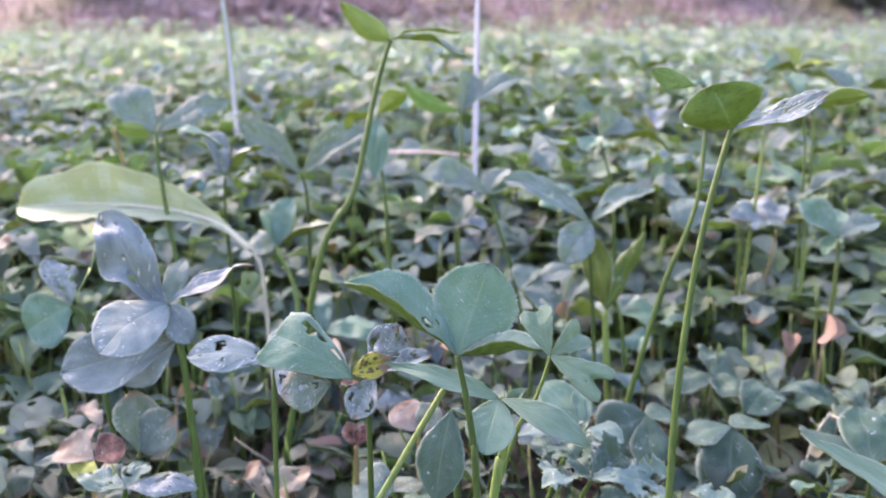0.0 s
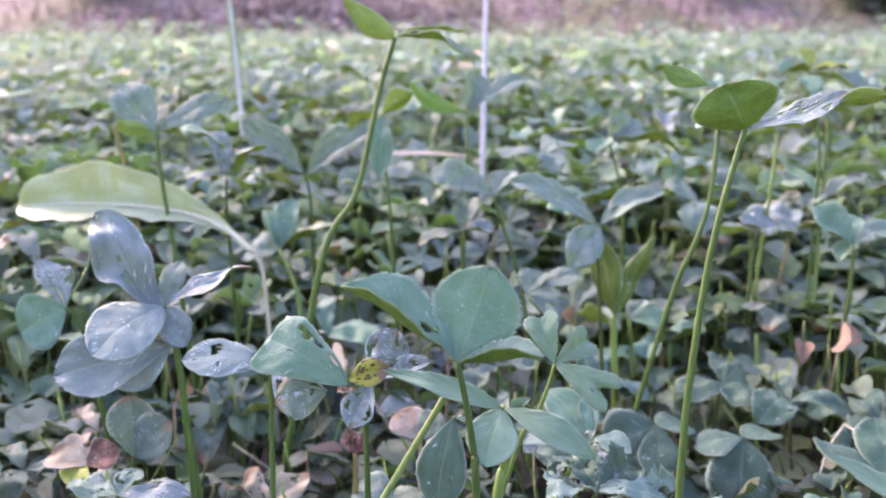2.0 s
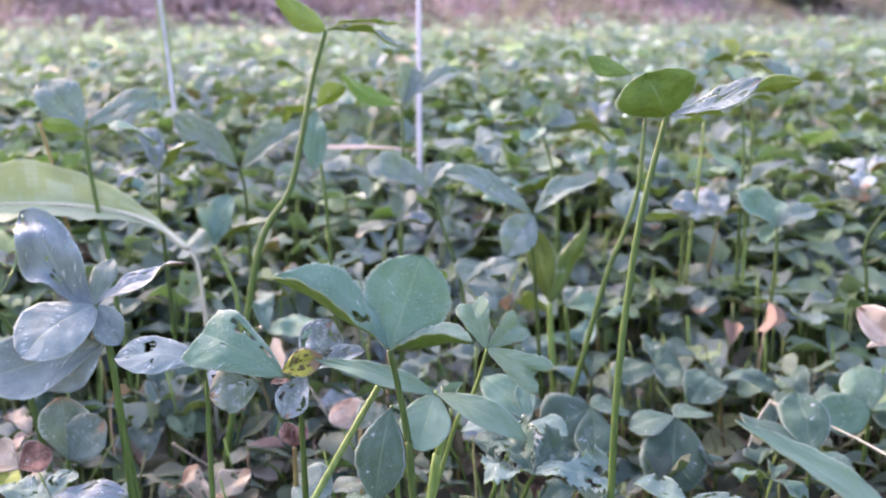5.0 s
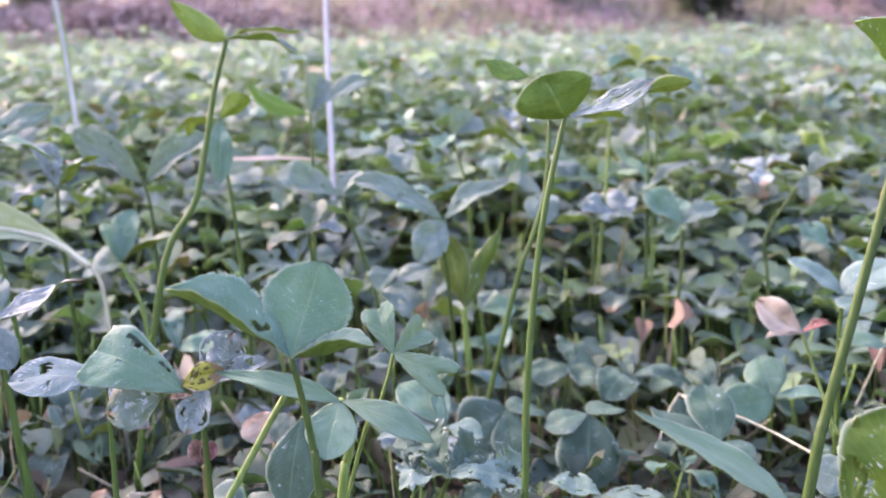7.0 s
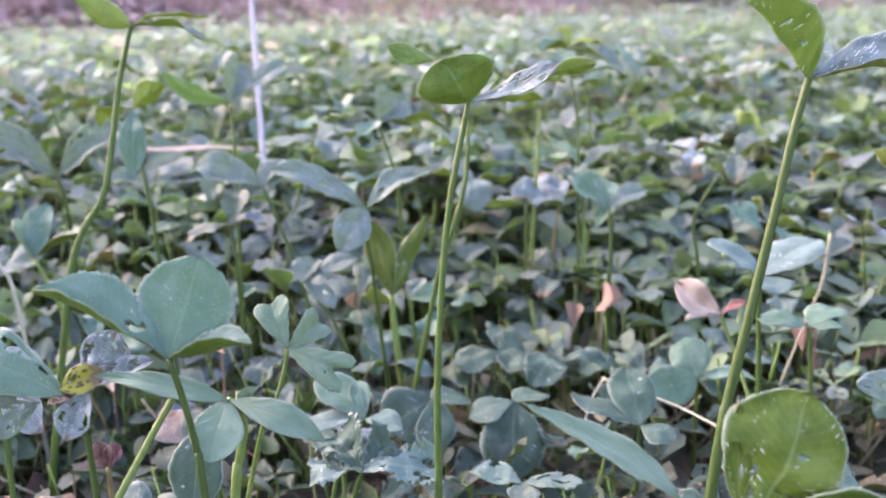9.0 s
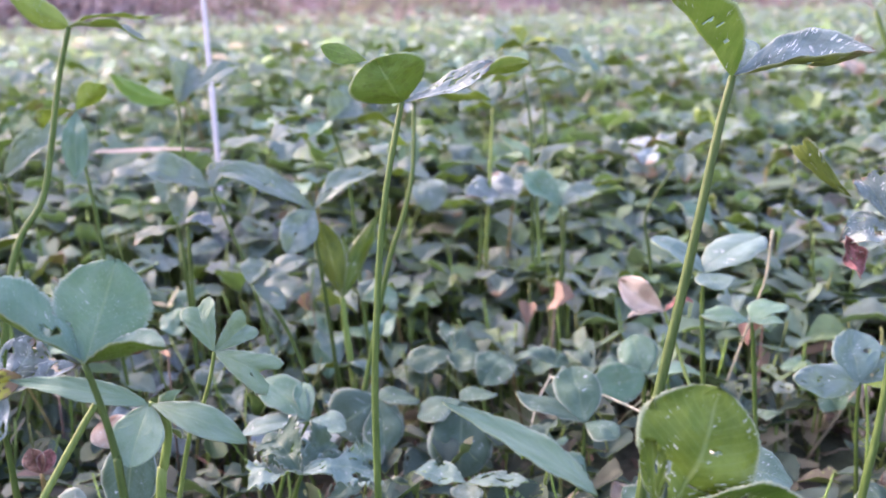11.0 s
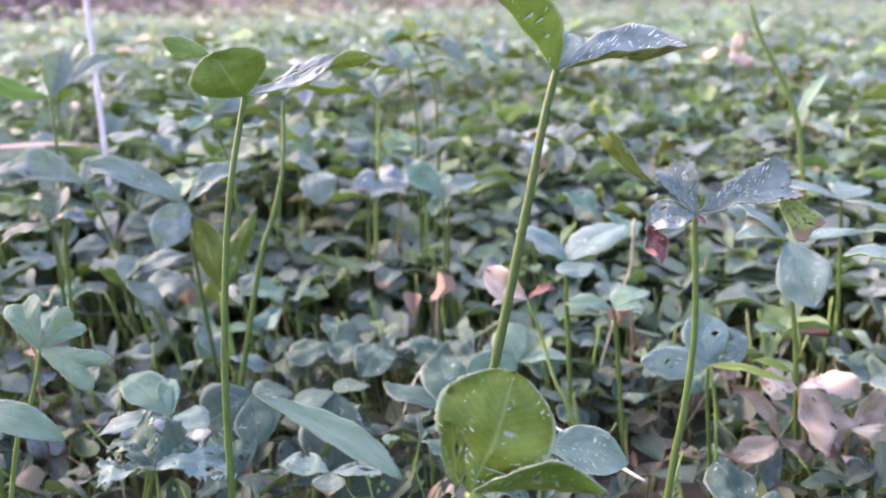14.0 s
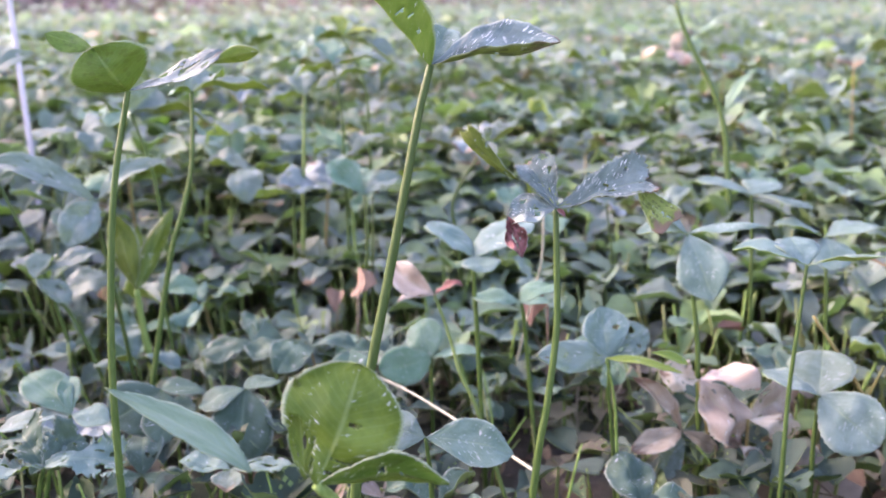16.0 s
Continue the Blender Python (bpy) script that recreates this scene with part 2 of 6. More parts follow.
UNDER = {
    "green": leaf_material("leaf_under_green", (0.068, 0.125, 0.022), (0.12, 0.185, 0.04), 0.55, (0.27, 0.36, 0.05), 0.3, spots=0.3),
    "blue": leaf_material("leaf_under_pale", (0.14, 0.24, 0.06), (0.2, 0.3, 0.1), 0.55, (0.36, 0.46, 0.08), 0.3),
    "deep": leaf_material("leaf_under_deep", (0.1, 0.15, 0.05), (0.15, 0.2, 0.08), 0.55, (0.3, 0.4, 0.08), 0.25),
    "worn": leaf_material("leaf_under_worn", (0.14, 0.2, 0.06), (0.22, 0.27, 0.1), 0.55, (0.36, 0.44, 0.08), 0.3, scar=0.6, dead=0.7, spots=0.35),
    "silver": leaf_material("leaf_under_silvery", (0.15, 0.22, 0.05), (0.24, 0.3, 0.1), 0.5, (0.36, 0.4, 0.1), 0.25, scar=0.4, dead=0.4, spots=0.5),
    "shred": leaf_material("leaf_under_shredded", (0.13, 0.2, 0.04), (0.21, 0.28, 0.08), 0.55, (0.3, 0.38, 0.08), 0.25, scar=0.4, dead=0.5, spots=0.6),
    "lilac": leaf_material("leaf_under_dull", (0.17, 0.23, 0.08), (0.24, 0.29, 0.12), 0.55, (0.36, 0.42, 0.1), 0.3, dead=0.3),
    "fresh": leaf_material("leaf_under_fresh", (0.105, 0.195, 0.03), (0.165, 0.255, 0.055), 0.5, (0.3, 0.4, 0.05), 0.3, lace=0.05),
    "yellow": leaf_material("leaf_under_yellow", (0.034, 0.075, 0.008), (0.09, 0.14, 0.02), 0.55, (0.18, 0.23, 0.022), 0.18, lace=0.2),
    "cream": leaf_material("leaf_under_withered", (0.26, 0.215, 0.18), (0.42, 0.37, 0.31), 0.65, (0.4, 0.34, 0.27), 0.3, dead=0.5),
    "lettuce": leaf_material("leaf_under_lettuce", (0.24, 0.3, 0.16), (0.33, 0.38, 0.24), 0.5, (0.42, 0.47, 0.17), 0.4),
    "dusty": leaf_material("leaf_under_dusty", (0.14, 0.23, 0.05), (0.2, 0.29, 0.09), 0.55, (0.34, 0.45, 0.08), 0.4),
    "papery": leaf_material("leaf_under_papery", (0.36, 0.28, 0.24), (0.52, 0.44, 0.4), 0.65, (0.5, 0.4, 0.34), 0.3),
    "brown": leaf_material("leaf_under_brown", (0.08, 0.03, 0.026), (0.24, 0.12, 0.1), 0.7, (0.25, 0.1, 0.06), 0.15, scar=0.5, spots=0.5),
    "spotted": leaf_material("leaf_under_spotted", (0.2, 0.23, 0.03), (0.28, 0.3, 0.045), 0.5, (0.4, 0.4, 0.06), 0.25, spots=1.0, spot_size=6.0),
}
STEM = {
    "green": stem_material("stem_green", (0.036, 0.07, 0.014), (0.066, 0.106, 0.027)),
    "fresh": stem_material("stem_fresh", (0.09, 0.145, 0.034), (0.145, 0.205, 0.06)),
    "straw": stem_material("stem_straw", (0.3, 0.3, 0.22), (0.44, 0.42, 0.33), 0.6),
    "pale": stem_material("stem_pale", (0.42, 0.4, 0.44), (0.62, 0.6, 0.66), 0.55),
    "red": stem_material("stem_reddish", (0.17, 0.12, 0.05), (0.24, 0.2, 0.08)),
}

# ---- ground ----


def smooth(a, b, v):
    t = min(max((v - a) / (b - a), 0.0), 1.0)
    return t * t * (3 - 2 * t)


def ground_z(x, y):
    """A field that rises gently away from the eye to a low bank, then level to the horizon."""
    far = max(y - 0.45, 0.0)
    z = -0.012 + 0.135 * (1 - math.exp(-far / 1.5)) + 0.006 * min(far, 8.0)
    z += 0.008 * noise.noise((x * 7, y * 7, 3.0)) + 0.02 * smooth(1.5, 4, y) * noise.noise((x * 1.7, y * 1.7, 8.0))
    edge = 4.3 + 0.5 * noise.noise((x * 0.5, 2.0, 0.0))
    up = smooth(edge, edge + 1.1, y)
    z += up * (0.33 + 0.12 * noise.noise((x * 0.7, y * 0.4, 5.0)) + 0.05 * noise.noise((x * 3, y * 3, 1.0)))
    return z


def soil_material():
    m, nt, out = mat("field_soil")
    obj = node(nt, "ShaderNodeTexCoord").outputs["Object"]
    colour = mix(nt, ramp(nt, noise_tex(nt, obj, 45.0, 6.0), 0.35, 0.7), (0.035, 0.029, 0.024), (0.09, 0.072, 0.058))
    colour = mix(nt, ramp(nt, noise_tex(nt, obj, 300.0, 3.0), 0.66, 0.76), colour, (0.2, 0.155, 0.125))
    colour = mix(nt, ramp(nt, noise_tex(nt, obj, 9.0, 6.0), 0.36, 0.6), colour, mix(nt, ramp(nt, noise_tex(nt, obj, 160.0, 3.0), 0.4, 0.65), (0.035, 0.06, 0.028), (0.065, 0.095, 0.045)))
    sep = node(nt, "ShaderNodeSeparateXYZ", (obj, 0))
    bank = node(nt, "ShaderNodeMapRange", (sep.outputs[1], 0), i_1=3.6, i_2=4.6)
    bankc = mix(nt, ramp(nt, noise_tex(nt, obj, 2.2, 5.0), 0.42, 0.6), (0.14, 0.085, 0.09), (0.1, 0.085, 0.045))
    bankc = mix(nt, ramp(nt, noise_tex(nt, obj, 17.0, 5.0), 0.5, 0.62), bankc, (0.03, 0.02, 0.022))
    colour = mix(nt, bank.outputs[0], colour, bankc)
    p = node(nt, "ShaderNodeBsdfPrincipled", (colour, 0))
    p.inputs["Roughness"].default_value = 0.9
    bump = node(nt, "ShaderNodeBump")
    bump.inputs["Strength"].default_value, bump.inputs["Distance"].default_value = 0.8, 0.004
    nt.links.new(noise_tex(nt, obj, 130.0, 6.0), bump.inputs["Height"])
    nt.links.new(bump.outputs[0], p.inputs["Normal"])
    nt.links.new(p.outputs[0], out.inputs[0])
    return m


def build_ground():
    n = 170
    def spread(i, lo, mid, span):
        t = 2 * i / n - 1
        return mid + span * (0.012 * t + 0.988 * t ** 7) if lo else 0
    xs = [spread(i, 1, 0.1, 400.0) for i in range(n + 1)]
    ys = [spread(i, 1, 0.6, 400.0) for i in range(n + 1)]
    verts = [(x, y, ground_z(x, y)) for y in ys for x in xs]
    faces = [(j * (n + 1) + i, j * (n + 1) + i + 1, (j + 1) * (n + 1) + i + 1, (j + 1) * (n + 1) + i) for j in range(n) for i in range(n)]
    me = bpy.data.meshes.new("ground")
    me.from_pydata(verts, [], faces)
    me.polygons.foreach_set("use_smooth", [True] * len(faces))
    me.materials.append(soil_material())
    tagged(new("ground", me), "dark crumbly field soil rising to a low bank", "ground", kind="structure")


build_ground()

# ---- leaves and stems ----


def outline(kind, u):
    """Half the width of a leaf at u from base to tip, 1 at its widest."""
    if kind == "round":
        return math.sin(math.pi * u ** 1.22) ** 0.6
    if kind == "lance":
        return (math.sin(math.pi * u ** 0.85) ** 0.9) * (1 - 0.12 * u)
    if kind == "cut":
        return min(1.0, (u / 0.8) ** 0.75) * (1.0 if u < 0.9 else 1 - 1.6 * (u - 0.9))
    return math.sin(math.pi * u ** 1.28) ** 0.78


def leaf_mesh(name, length, width, skin, kind="oval", fold=0.12, arch=0.06, ripple=0.07, torn=0.0, seed=0, nu=24, nv=10, notch=0.04, teeth=0.008, twist=0.0, lip=0.0, bites=()):
    """A leaf along +y with its upper face to +z: two skins a quarter of a millimetre apart, with a rim, and torn where it was eaten.
    bites: holes as u, v and their two half widths; lip: how far the margin rolls up."""
    rnd = random.Random(seed)
    sx, sy = rnd.uniform(0, 50), rnd.uniform(0, 50)
    sway, uneven, curl = rnd.gauss(0, 0.06), rnd.uniform(-0.14, 0.14), rnd.gauss(0, 0.12)
    top, uvs = [], []
    for i in range(nu + 1):
        u = i / nu
        half = width / 2 * max(outline(kind, u), 0.03 if i == 0 else 0.0)
        for j in range(nv + 1):
            v = 2 * j / nv - 1
            wob = 1 + 0.05 * noise.noise((sx + u * 4, v * 0.7, sy)) + ((1 if i % 2 else -1) * rnd.uniform(0.3, 1.2) * teeth * 3 * abs(v) ** 6 if 1 < i < nu else 0)
            x = half * v * wob
            y = length * (u + (rnd.uniform(-1, 1) * teeth if abs(v) == 1 or i == nu else 0) - notch * max(0, u - 0.55) / 0.45 * math.exp(-(v / 0.35) ** 2))
            z = (fold + uneven * (1 if v > 0 else -1)) * abs(x) + arch * length * 4 * u * (1 - u) + curl * half * abs(v) ** 3
            z += lip * half * max(0, abs(v) - 0.55) ** 2 * 5 + lip * length * max(0, u - 0.8) ** 2 * 4
            x += sway * length * u * u
            z += ripple * length * noise.noise((sx + x / length * 3, sy + u * 3, 1.5)) * min(1, u * 3)
            z += 0.006 * length * math.sin(30 * (u - abs(v) * 0.35)) * abs(v)
            a = twist * u
            top.append((x * math.cos(a) - z * math.sin(a) * 0.3, y, z + x * math.sin(a)))
            uvs.append((0.5 + 0.5 * v, u))
    quads = []
    for i in range(nu):
        for j in range(nv):
            u, v = (i + 0.5) / nu, 2 * (j + 0.5) / nv - 1
            if any(((u - bu) / ru) ** 2 + ((v - bv) / rv) ** 2 < 1 + 0.9 * noise.noise((sx + u * 14, sy + v * 7, 4.0)) for bu, bv, ru, rv in bites):
                continue
            if torn:
                eaten = noise.noise((sx + u * 4.5, sy + v * 2.2, 7.0)) + 0.5 * noise.noise((sx + u * 12, sy + v * 6, 2.0))
                if eaten > 0.56 - torn * (0.3 + 0.6 * abs(v) * u):
                    continue
            a = i * (nv + 1) + j
            quads.append((a, a + 1, a + nv + 2, a + nv + 1))
    n = len(top)
    thick = 0.00025
    verts = top + [(x, y, z - thick) for x, y, z in top]
    faces = list(quads) + [(d + n, c + n, b + n, a + n) for a, b, c, d in quads]
    seen = {}
    for q in quads:
        for k in range(4):
            e = (q[k], q[(k + 1) % 4])
            seen[e] = 1
    rim = [(b, a, a + n, b + n) for a, b in seen if (b, a) not in seen]
    faces += rim
    me = bpy.data.meshes.new(name)
    me.from_pydata(verts, [], faces)
    me.materials.append(TOP[skin])
    me.materials.append(UNDER[skin])
    lay = me.uv_layers.new(name="UVMap")
    idx = np.empty(len(me.loops), dtype=np.int32)
    me.loops.foreach_get("vertex_index", idx)
    arr = np.array(uvs + uvs)[idx]
    lay.data.foreach_set("uv", arr.astype(np.float32).ravel())
    me.polygons.foreach_set("material_index", [0] * len(quads) + [1] * (len(faces) - len(quads)))
    me.polygons.foreach_set("use_smooth", [True] * (2 * len(quads)) + [False] * len(rim))
    return me


def glide(points, steps=5):
    """A smooth line through the points."""
    p = [Vector(q) for q in points]
    if len(p) < 3:
        return [p[0].lerp(p[-1], k / steps) for k in range(steps + 1)]
    p = [2 * p[0] - p[1]] + p + [2 * p[-1] - p[-2]]
    res = []
    for i in range(1, len(p) - 2):
        for k in range(steps):
            t = k / steps
            res.append(0.5 * (2 * p[i] + (p[i + 1] - p[i - 1]) * t + (2 * p[i - 1] - 5 * p[i] + 4 * p[i + 1] - p[i + 2]) * t * t + (3 * p[i] - p[i - 1] - 3 * p[i + 1] + p[i + 2]) * t ** 3))
    return res + [p[-2]]


def tube_data(line, r0, r1, sides=7):
    verts, faces = [], []
    m = len(line)
    for i, q in enumerate(line):
        d = (line[min(i + 1, m - 1)] - line[max(i - 1, 0)]).normalized()
        a = d.orthogonal().normalized() if abs(d.z) < 0.99 else Vector((1, 0, 0))
        if i:
            a = (last - d * last.dot(d)).normalized()
        last = a
        b = d.cross(a)
        r = r0 + (r1 - r0) * i / (m - 1)
        for k in range(sides):
            g = 2 * math.pi * k / sides
            verts.append(q + r * (math.cos(g) * a + math.sin(g) * b))
    for i in range(m - 1):
        for k in range(sides):
            faces.append((i * sides + k, i * sides + (k + 1) % sides, (i + 1) * sides + (k + 1) % sides, (i + 1) * sides + k))
    faces.append(tuple(range(sides))[::-1])
    faces.append(tuple((m - 1) * sides + k for k in range(sides)))
    return verts, faces


def tube_mesh(name, points, r0, r1, material, origin=(0, 0, 0), steps=5, sides=7):
    verts, faces = tube_data(glide(points, steps), r0, r1, sides)
    o = Vector(origin)
    me = bpy.data.meshes.new(name)
    me.from_pydata([v - o for v in verts], [], faces)
    me.polygons.foreach_set("use_smooth", [True] * len(faces))
    me.materials.append(material)
    return me


def part(name, me, parent, m=None, label=""):
    ob = new(name, me)
    ob.parent = parent
    if m is not None:
        ob.matrix_basis = m
    return tagged(ob, label)


def aim(base, way, roll=0.0):
    """A pose at base whose y runs along way and whose z is as near up as can be, then turned by roll degrees."""
    a = Vector(way).normalized()
    n = Vector((0, 0, 1)) - a * a.z
    n = n.normalized() if n.length > 1e-4 else Vector((0, -1, 0))
    n = Matrix.Rotation(radians(roll), 3, a) @ n
    x = a.cross(n)
    m = Matrix((x, a, n)).transposed().to_4x4()
    m.translation = base
    return m


def roll_for(way, face):
    """The roll for aim() that turns a leaf's upper side towards face."""
    a = Vector(way).normalized()
    n = Vector((0, 0, 1)) - a * a.z
    n = n.normalized() if n.length > 1e-4 else Vector((0, -1, 0))
    f = Vector(face) - a * a.dot(Vector(face))
    return math.degrees(math.atan2(a.dot(n.cross(f)), n.dot(f)))


count = [0]


def root_of(x, y):
    return Vector((x, y, ground_z(x, y) - 0.004))


def plant(label, hub, leaves, stem, skin="blue", stalk="green", r=0.0009, name="clover_plant", group="clover plants", category="clover"):
    """A plant with one leaf of several leaflets on a stalk. Leaflets: offset of the tip, width, and settings; stem: points below the hub."""
    hub = Vector(hub)
    pts = [hub] + [Vector(p) for p in stem]
    foot = pts[-1]
    g = ground_z(foot.x, foot.y) - 0.004
    if foot.z > g + 0.003:
        prev = pts[-2]
        d = foot - prev
        lean = max(min(d.x / max(-d.z, 0.01), 0.35), -0.35), max(min(d.y / max(-d.z, 0.01), 0.35), -0.35)
        h = foot.z - g
        pts.append(Vector((foot.x + lean[0] * h * 0.7, foot.y + lean[1] * h * 0.7, g)))
    root = new(name)
    root.empty_display_size = 0.01
    root.location = pts[-1]
    tagged(root, label, category, group)
    inv = Matrix.Translation(-pts[-1])
    part("stem", tube_mesh("stem", pts, r * 0.8, r * 1.25, STEM[stalk], pts[-1]), root)
    for off, width, opts in leaves:
        count[0] += 1
        o = dict(opts)
        roll = o.pop("roll", 0.0)
        sk = o.pop("skin", skin)
        base = hub + Vector(o.pop("base", (0, 0, 0)))
        lab = o.pop("label", "")
        way = Vector(off) - (base - hub)
        if "face" in o:
            roll = roll_for(way, o.pop("face"))
        me = leaf_mesh("leaflet", way.length, width, sk, seed=count[0], **o)
        part("leaflet", me, root, inv @ aim(base, way, roll), lab)
    return root


def lf(dx, dy, dz, width, **opts):
    return ((dx, dy, dz), width, opts)


# ---- plants that stand near ----
plant('grey-green clover with one round leaflet standing upright', (0.0160, 0.2220, 0.1320),
      [lf(0.0080, 0.0100, 0.0210, 0.0222, kind='round', face=(0.05, -1, 0.4), fold=0.12, arch=-0.03, ripple=0.05, notch=0.03, teeth=0.016, nu=60, nv=36),
       lf(-0.0280, 0.0040, 0.0180, 0.0150, kind='oval', face=(0.2, -0.12, 0.95), fold=0.85, arch=0.04, ripple=0.05, teeth=0.016, bites=((0.32, 0.3, 0.05, 0.12), (0.26, 0.45, 0.03, 0.1)), nu=60, nv=36),
       lf(0.0190, -0.0110, 0.0060, 0.0105, face=(0.05, -0.05, 1), fold=0.6, arch=0.02, ripple=0.05, teeth=0.016, nu=60, nv=36),
       lf(0.0120, 0.0060, 0.0010, 0.0060, skin='brown', torn=0.5, nu=26, nv=18, ripple=0.3, fold=0.4, label='withered red-brown leaflet scrap'),
       lf(-0.0040, 0.0040, 0.0060, 0.0035, skin='spotted', torn=0.3, nu=26, nv=18, ripple=0.2, fold=0.4, label='yellowed leaflet scrap')],
      [(0.0180, 0.2220, 0.1220), (0.0200, 0.2210, 0.1090), (0.0210, 0.2190, 0.0950)], skin='green', stalk='green', r=0.0009)
plant('pale green clover with folded young leaf in its middle', (0.0270, 0.2320, 0.1160),
      [lf(-0.0050, -0.0120, -0.0100, 0.0128, kind='round', face=(0, -0.85, 0.5), fold=0.05, arch=0.05, ripple=0.04, skin='fresh', nu=30, nv=18, teeth=0.002),
       lf(0.0230, -0.0100, -0.0090, 0.0078, kind='oval', face=(0.15, -0.75, 0.65), fold=0.15, arch=0.12, ripple=0.04, skin='fresh', nu=30, nv=16, teeth=0.002),
       lf(-0.0310, -0.0020, 0.0090, 0.0070, kind='lance', face=(0, -0.7, 0.7), fold=0.15, arch=0.06, skin='fresh', nu=30, nv=14),
       lf(0.0070, 0.0030, 0.0020, 0.0045, fold=0.8, face=(-0.6, -0.5, 0.3), skin='fresh', nu=16, nv=10, base=(0.0030, 0.0020, -0.0060)),
       lf(0.0020, 0.0050, 0.0000, 0.0045, fold=0.8, face=(0.6, -0.5, 0.3), skin='fresh', nu=16, nv=10, base=(0.0030, 0.0030, -0.0070))],
      [(0.0300, 0.2350, 0.1080), (0.0280, 0.2350, 0.0970), (0.0260, 0.2340, 0.0860)], skin='fresh', stalk='fresh', r=0.0012)
plant('small clover with blunt notched leaflet tips', (0.0420, 0.2500, 0.1210),
      [lf(-0.0050, 0.0080, 0.0110, 0.0098, kind='cut', notch=0.08, face=(0, -0.9, 0.45), fold=0.25, ripple=0.05, teeth=0.02, nu=36, nv=22),
       lf(0.0100, 0.0040, 0.0060, 0.0088, kind='cut', notch=0.1, face=(0.1, -0.85, 0.5), fold=0.35, ripple=0.05, teeth=0.02, nu=36, nv=22),
       lf(0.0150, -0.0080, -0.0070, 0.0110, kind='cut', notch=0.26, face=(0.1, -0.85, 0.55), fold=0.2, ripple=0.04, teeth=0.02, nu=36, nv=22, bites=((0.72, 0.3, 0.02, 0.05),))],
      [(0.0400, 0.2500, 0.1130), (0.0360, 0.2500, 0.1020), (0.0310, 0.2520, 0.0900)], skin='fresh', stalk='fresh', r=0.0006)
plant('damaged clover with a yellow black-spotted leaflet', (-0.0090, 0.2390, 0.1190),
      [lf(-0.0260, 0.0080, 0.0110, 0.0190, skin='green', kind='cut', face=(-0.1, -0.75, 0.7), fold=0.2, torn=0.05, notch=0.02, nu=44, nv=26, base=(-0.0040, 0.0000, -0.0010)),
       lf(0.0070, -0.0030, 0.0060, 0.0075, skin='spotted', face=(0, -0.9, 0.4), fold=0.25, arch=0.12, torn=0.12, nu=34, nv=20, base=(-0.0040, -0.0030, 0.0020)),
       lf(0.0090, 0.0100, 0.0110, 0.0130, skin='silver', torn=0.5, face=(0.1, -0.8, 0.6), ripple=0.2, nu=44, nv=26, base=(0.0010, 0.0040, -0.0010)),
       lf(0.0170, 0.0060, 0.0050, 0.0070, skin='silver', torn=0.35, face=(0, -0.6, 0.8), ripple=0.15, fold=0.5, nu=44, nv=26, base=(0.0030, 0.0020, 0.0000)),
       lf(-0.0040, -0.0060, -0.0100, 0.0095, skin='silver', torn=0.25, face=(-0.1, -0.9, 0.4), ripple=0.15, nu=44, nv=26, base=(0.0020, 0.0000, 0.0000)),
       lf(-0.0070, -0.0040, -0.0010, 0.0050, skin='brown', torn=0.4, nu=30, nv=18, ripple=0.25, base=(-0.0020, -0.0020, -0.0010)),
       lf(-0.0240, -0.0020, -0.0050, 0.0130, skin='worn', torn=0.62, face=(0, -0.8, 0.6), ripple=0.1, label='leaflet eaten down to a comb of veins', nu=44, nv=26, base=(-0.0100, 0.0000, -0.0020))],
      [(-0.0090, 0.2390, 0.1100), (-0.0090, 0.2390, 0.0960), (-0.0090, 0.2390, 0.0820)], skin='silver', r=0.0008)
plant('dusty blue-grey clover with drooping broad leaflets', (-0.0940, 0.3210, 0.1120),
      [lf(-0.0180, -0.0240, -0.0090, 0.0270, skin='lilac', kind='round', face=(-0.1, -0.8, 0.65), fold=0.1, arch=0.1, ripple=0.05, teeth=0.004, nu=44, nv=26),
       lf(-0.0320, 0.0040, 0.0280, 0.0210, skin='lilac', face=(0.25, -0.7, 0.65), fold=0.45, arch=0.04, ripple=0.42, torn=0.16, nu=60, nv=36),
       lf(0.0320, 0.0040, 0.0160, 0.0105, skin='silver', face=(0.1, -0.5, 0.85), fold=0.4, torn=0.22, ripple=0.3, nu=44, nv=26),
       lf(0.0110, -0.0060, -0.0120, 0.0120, skin='lilac', kind='round', face=(0.2, -0.9, 0.4)),
       lf(0.0030, 0.0120, 0.0150, 0.0100, skin='dusty', kind='oval', face=(0, -0.9, 0.5), fold=0.2)],
      [(-0.0900, 0.3190, 0.0980), (-0.0880, 0.3170, 0.0770), (-0.0860, 0.3150, 0.0360)], skin='lilac', r=0.0013)
plant('dusty clover leaf spread flat in shade', (-0.0910, 0.3200, 0.0990),
      [lf(-0.0430, -0.0060, -0.0130, 0.0230, skin='lilac', kind='oval', face=(0, -0.97, 0.3), fold=0.15, arch=0.12, ripple=0.06, nu=44, nv=26),
       lf(-0.0210, -0.0040, -0.0180, 0.0150, skin='lilac', face=(0, -0.97, 0.3))],
      [(-0.0890, 0.3200, 0.0750), (-0.0840, 0.3160, 0.0350)], skin='lilac', r=0.0009)
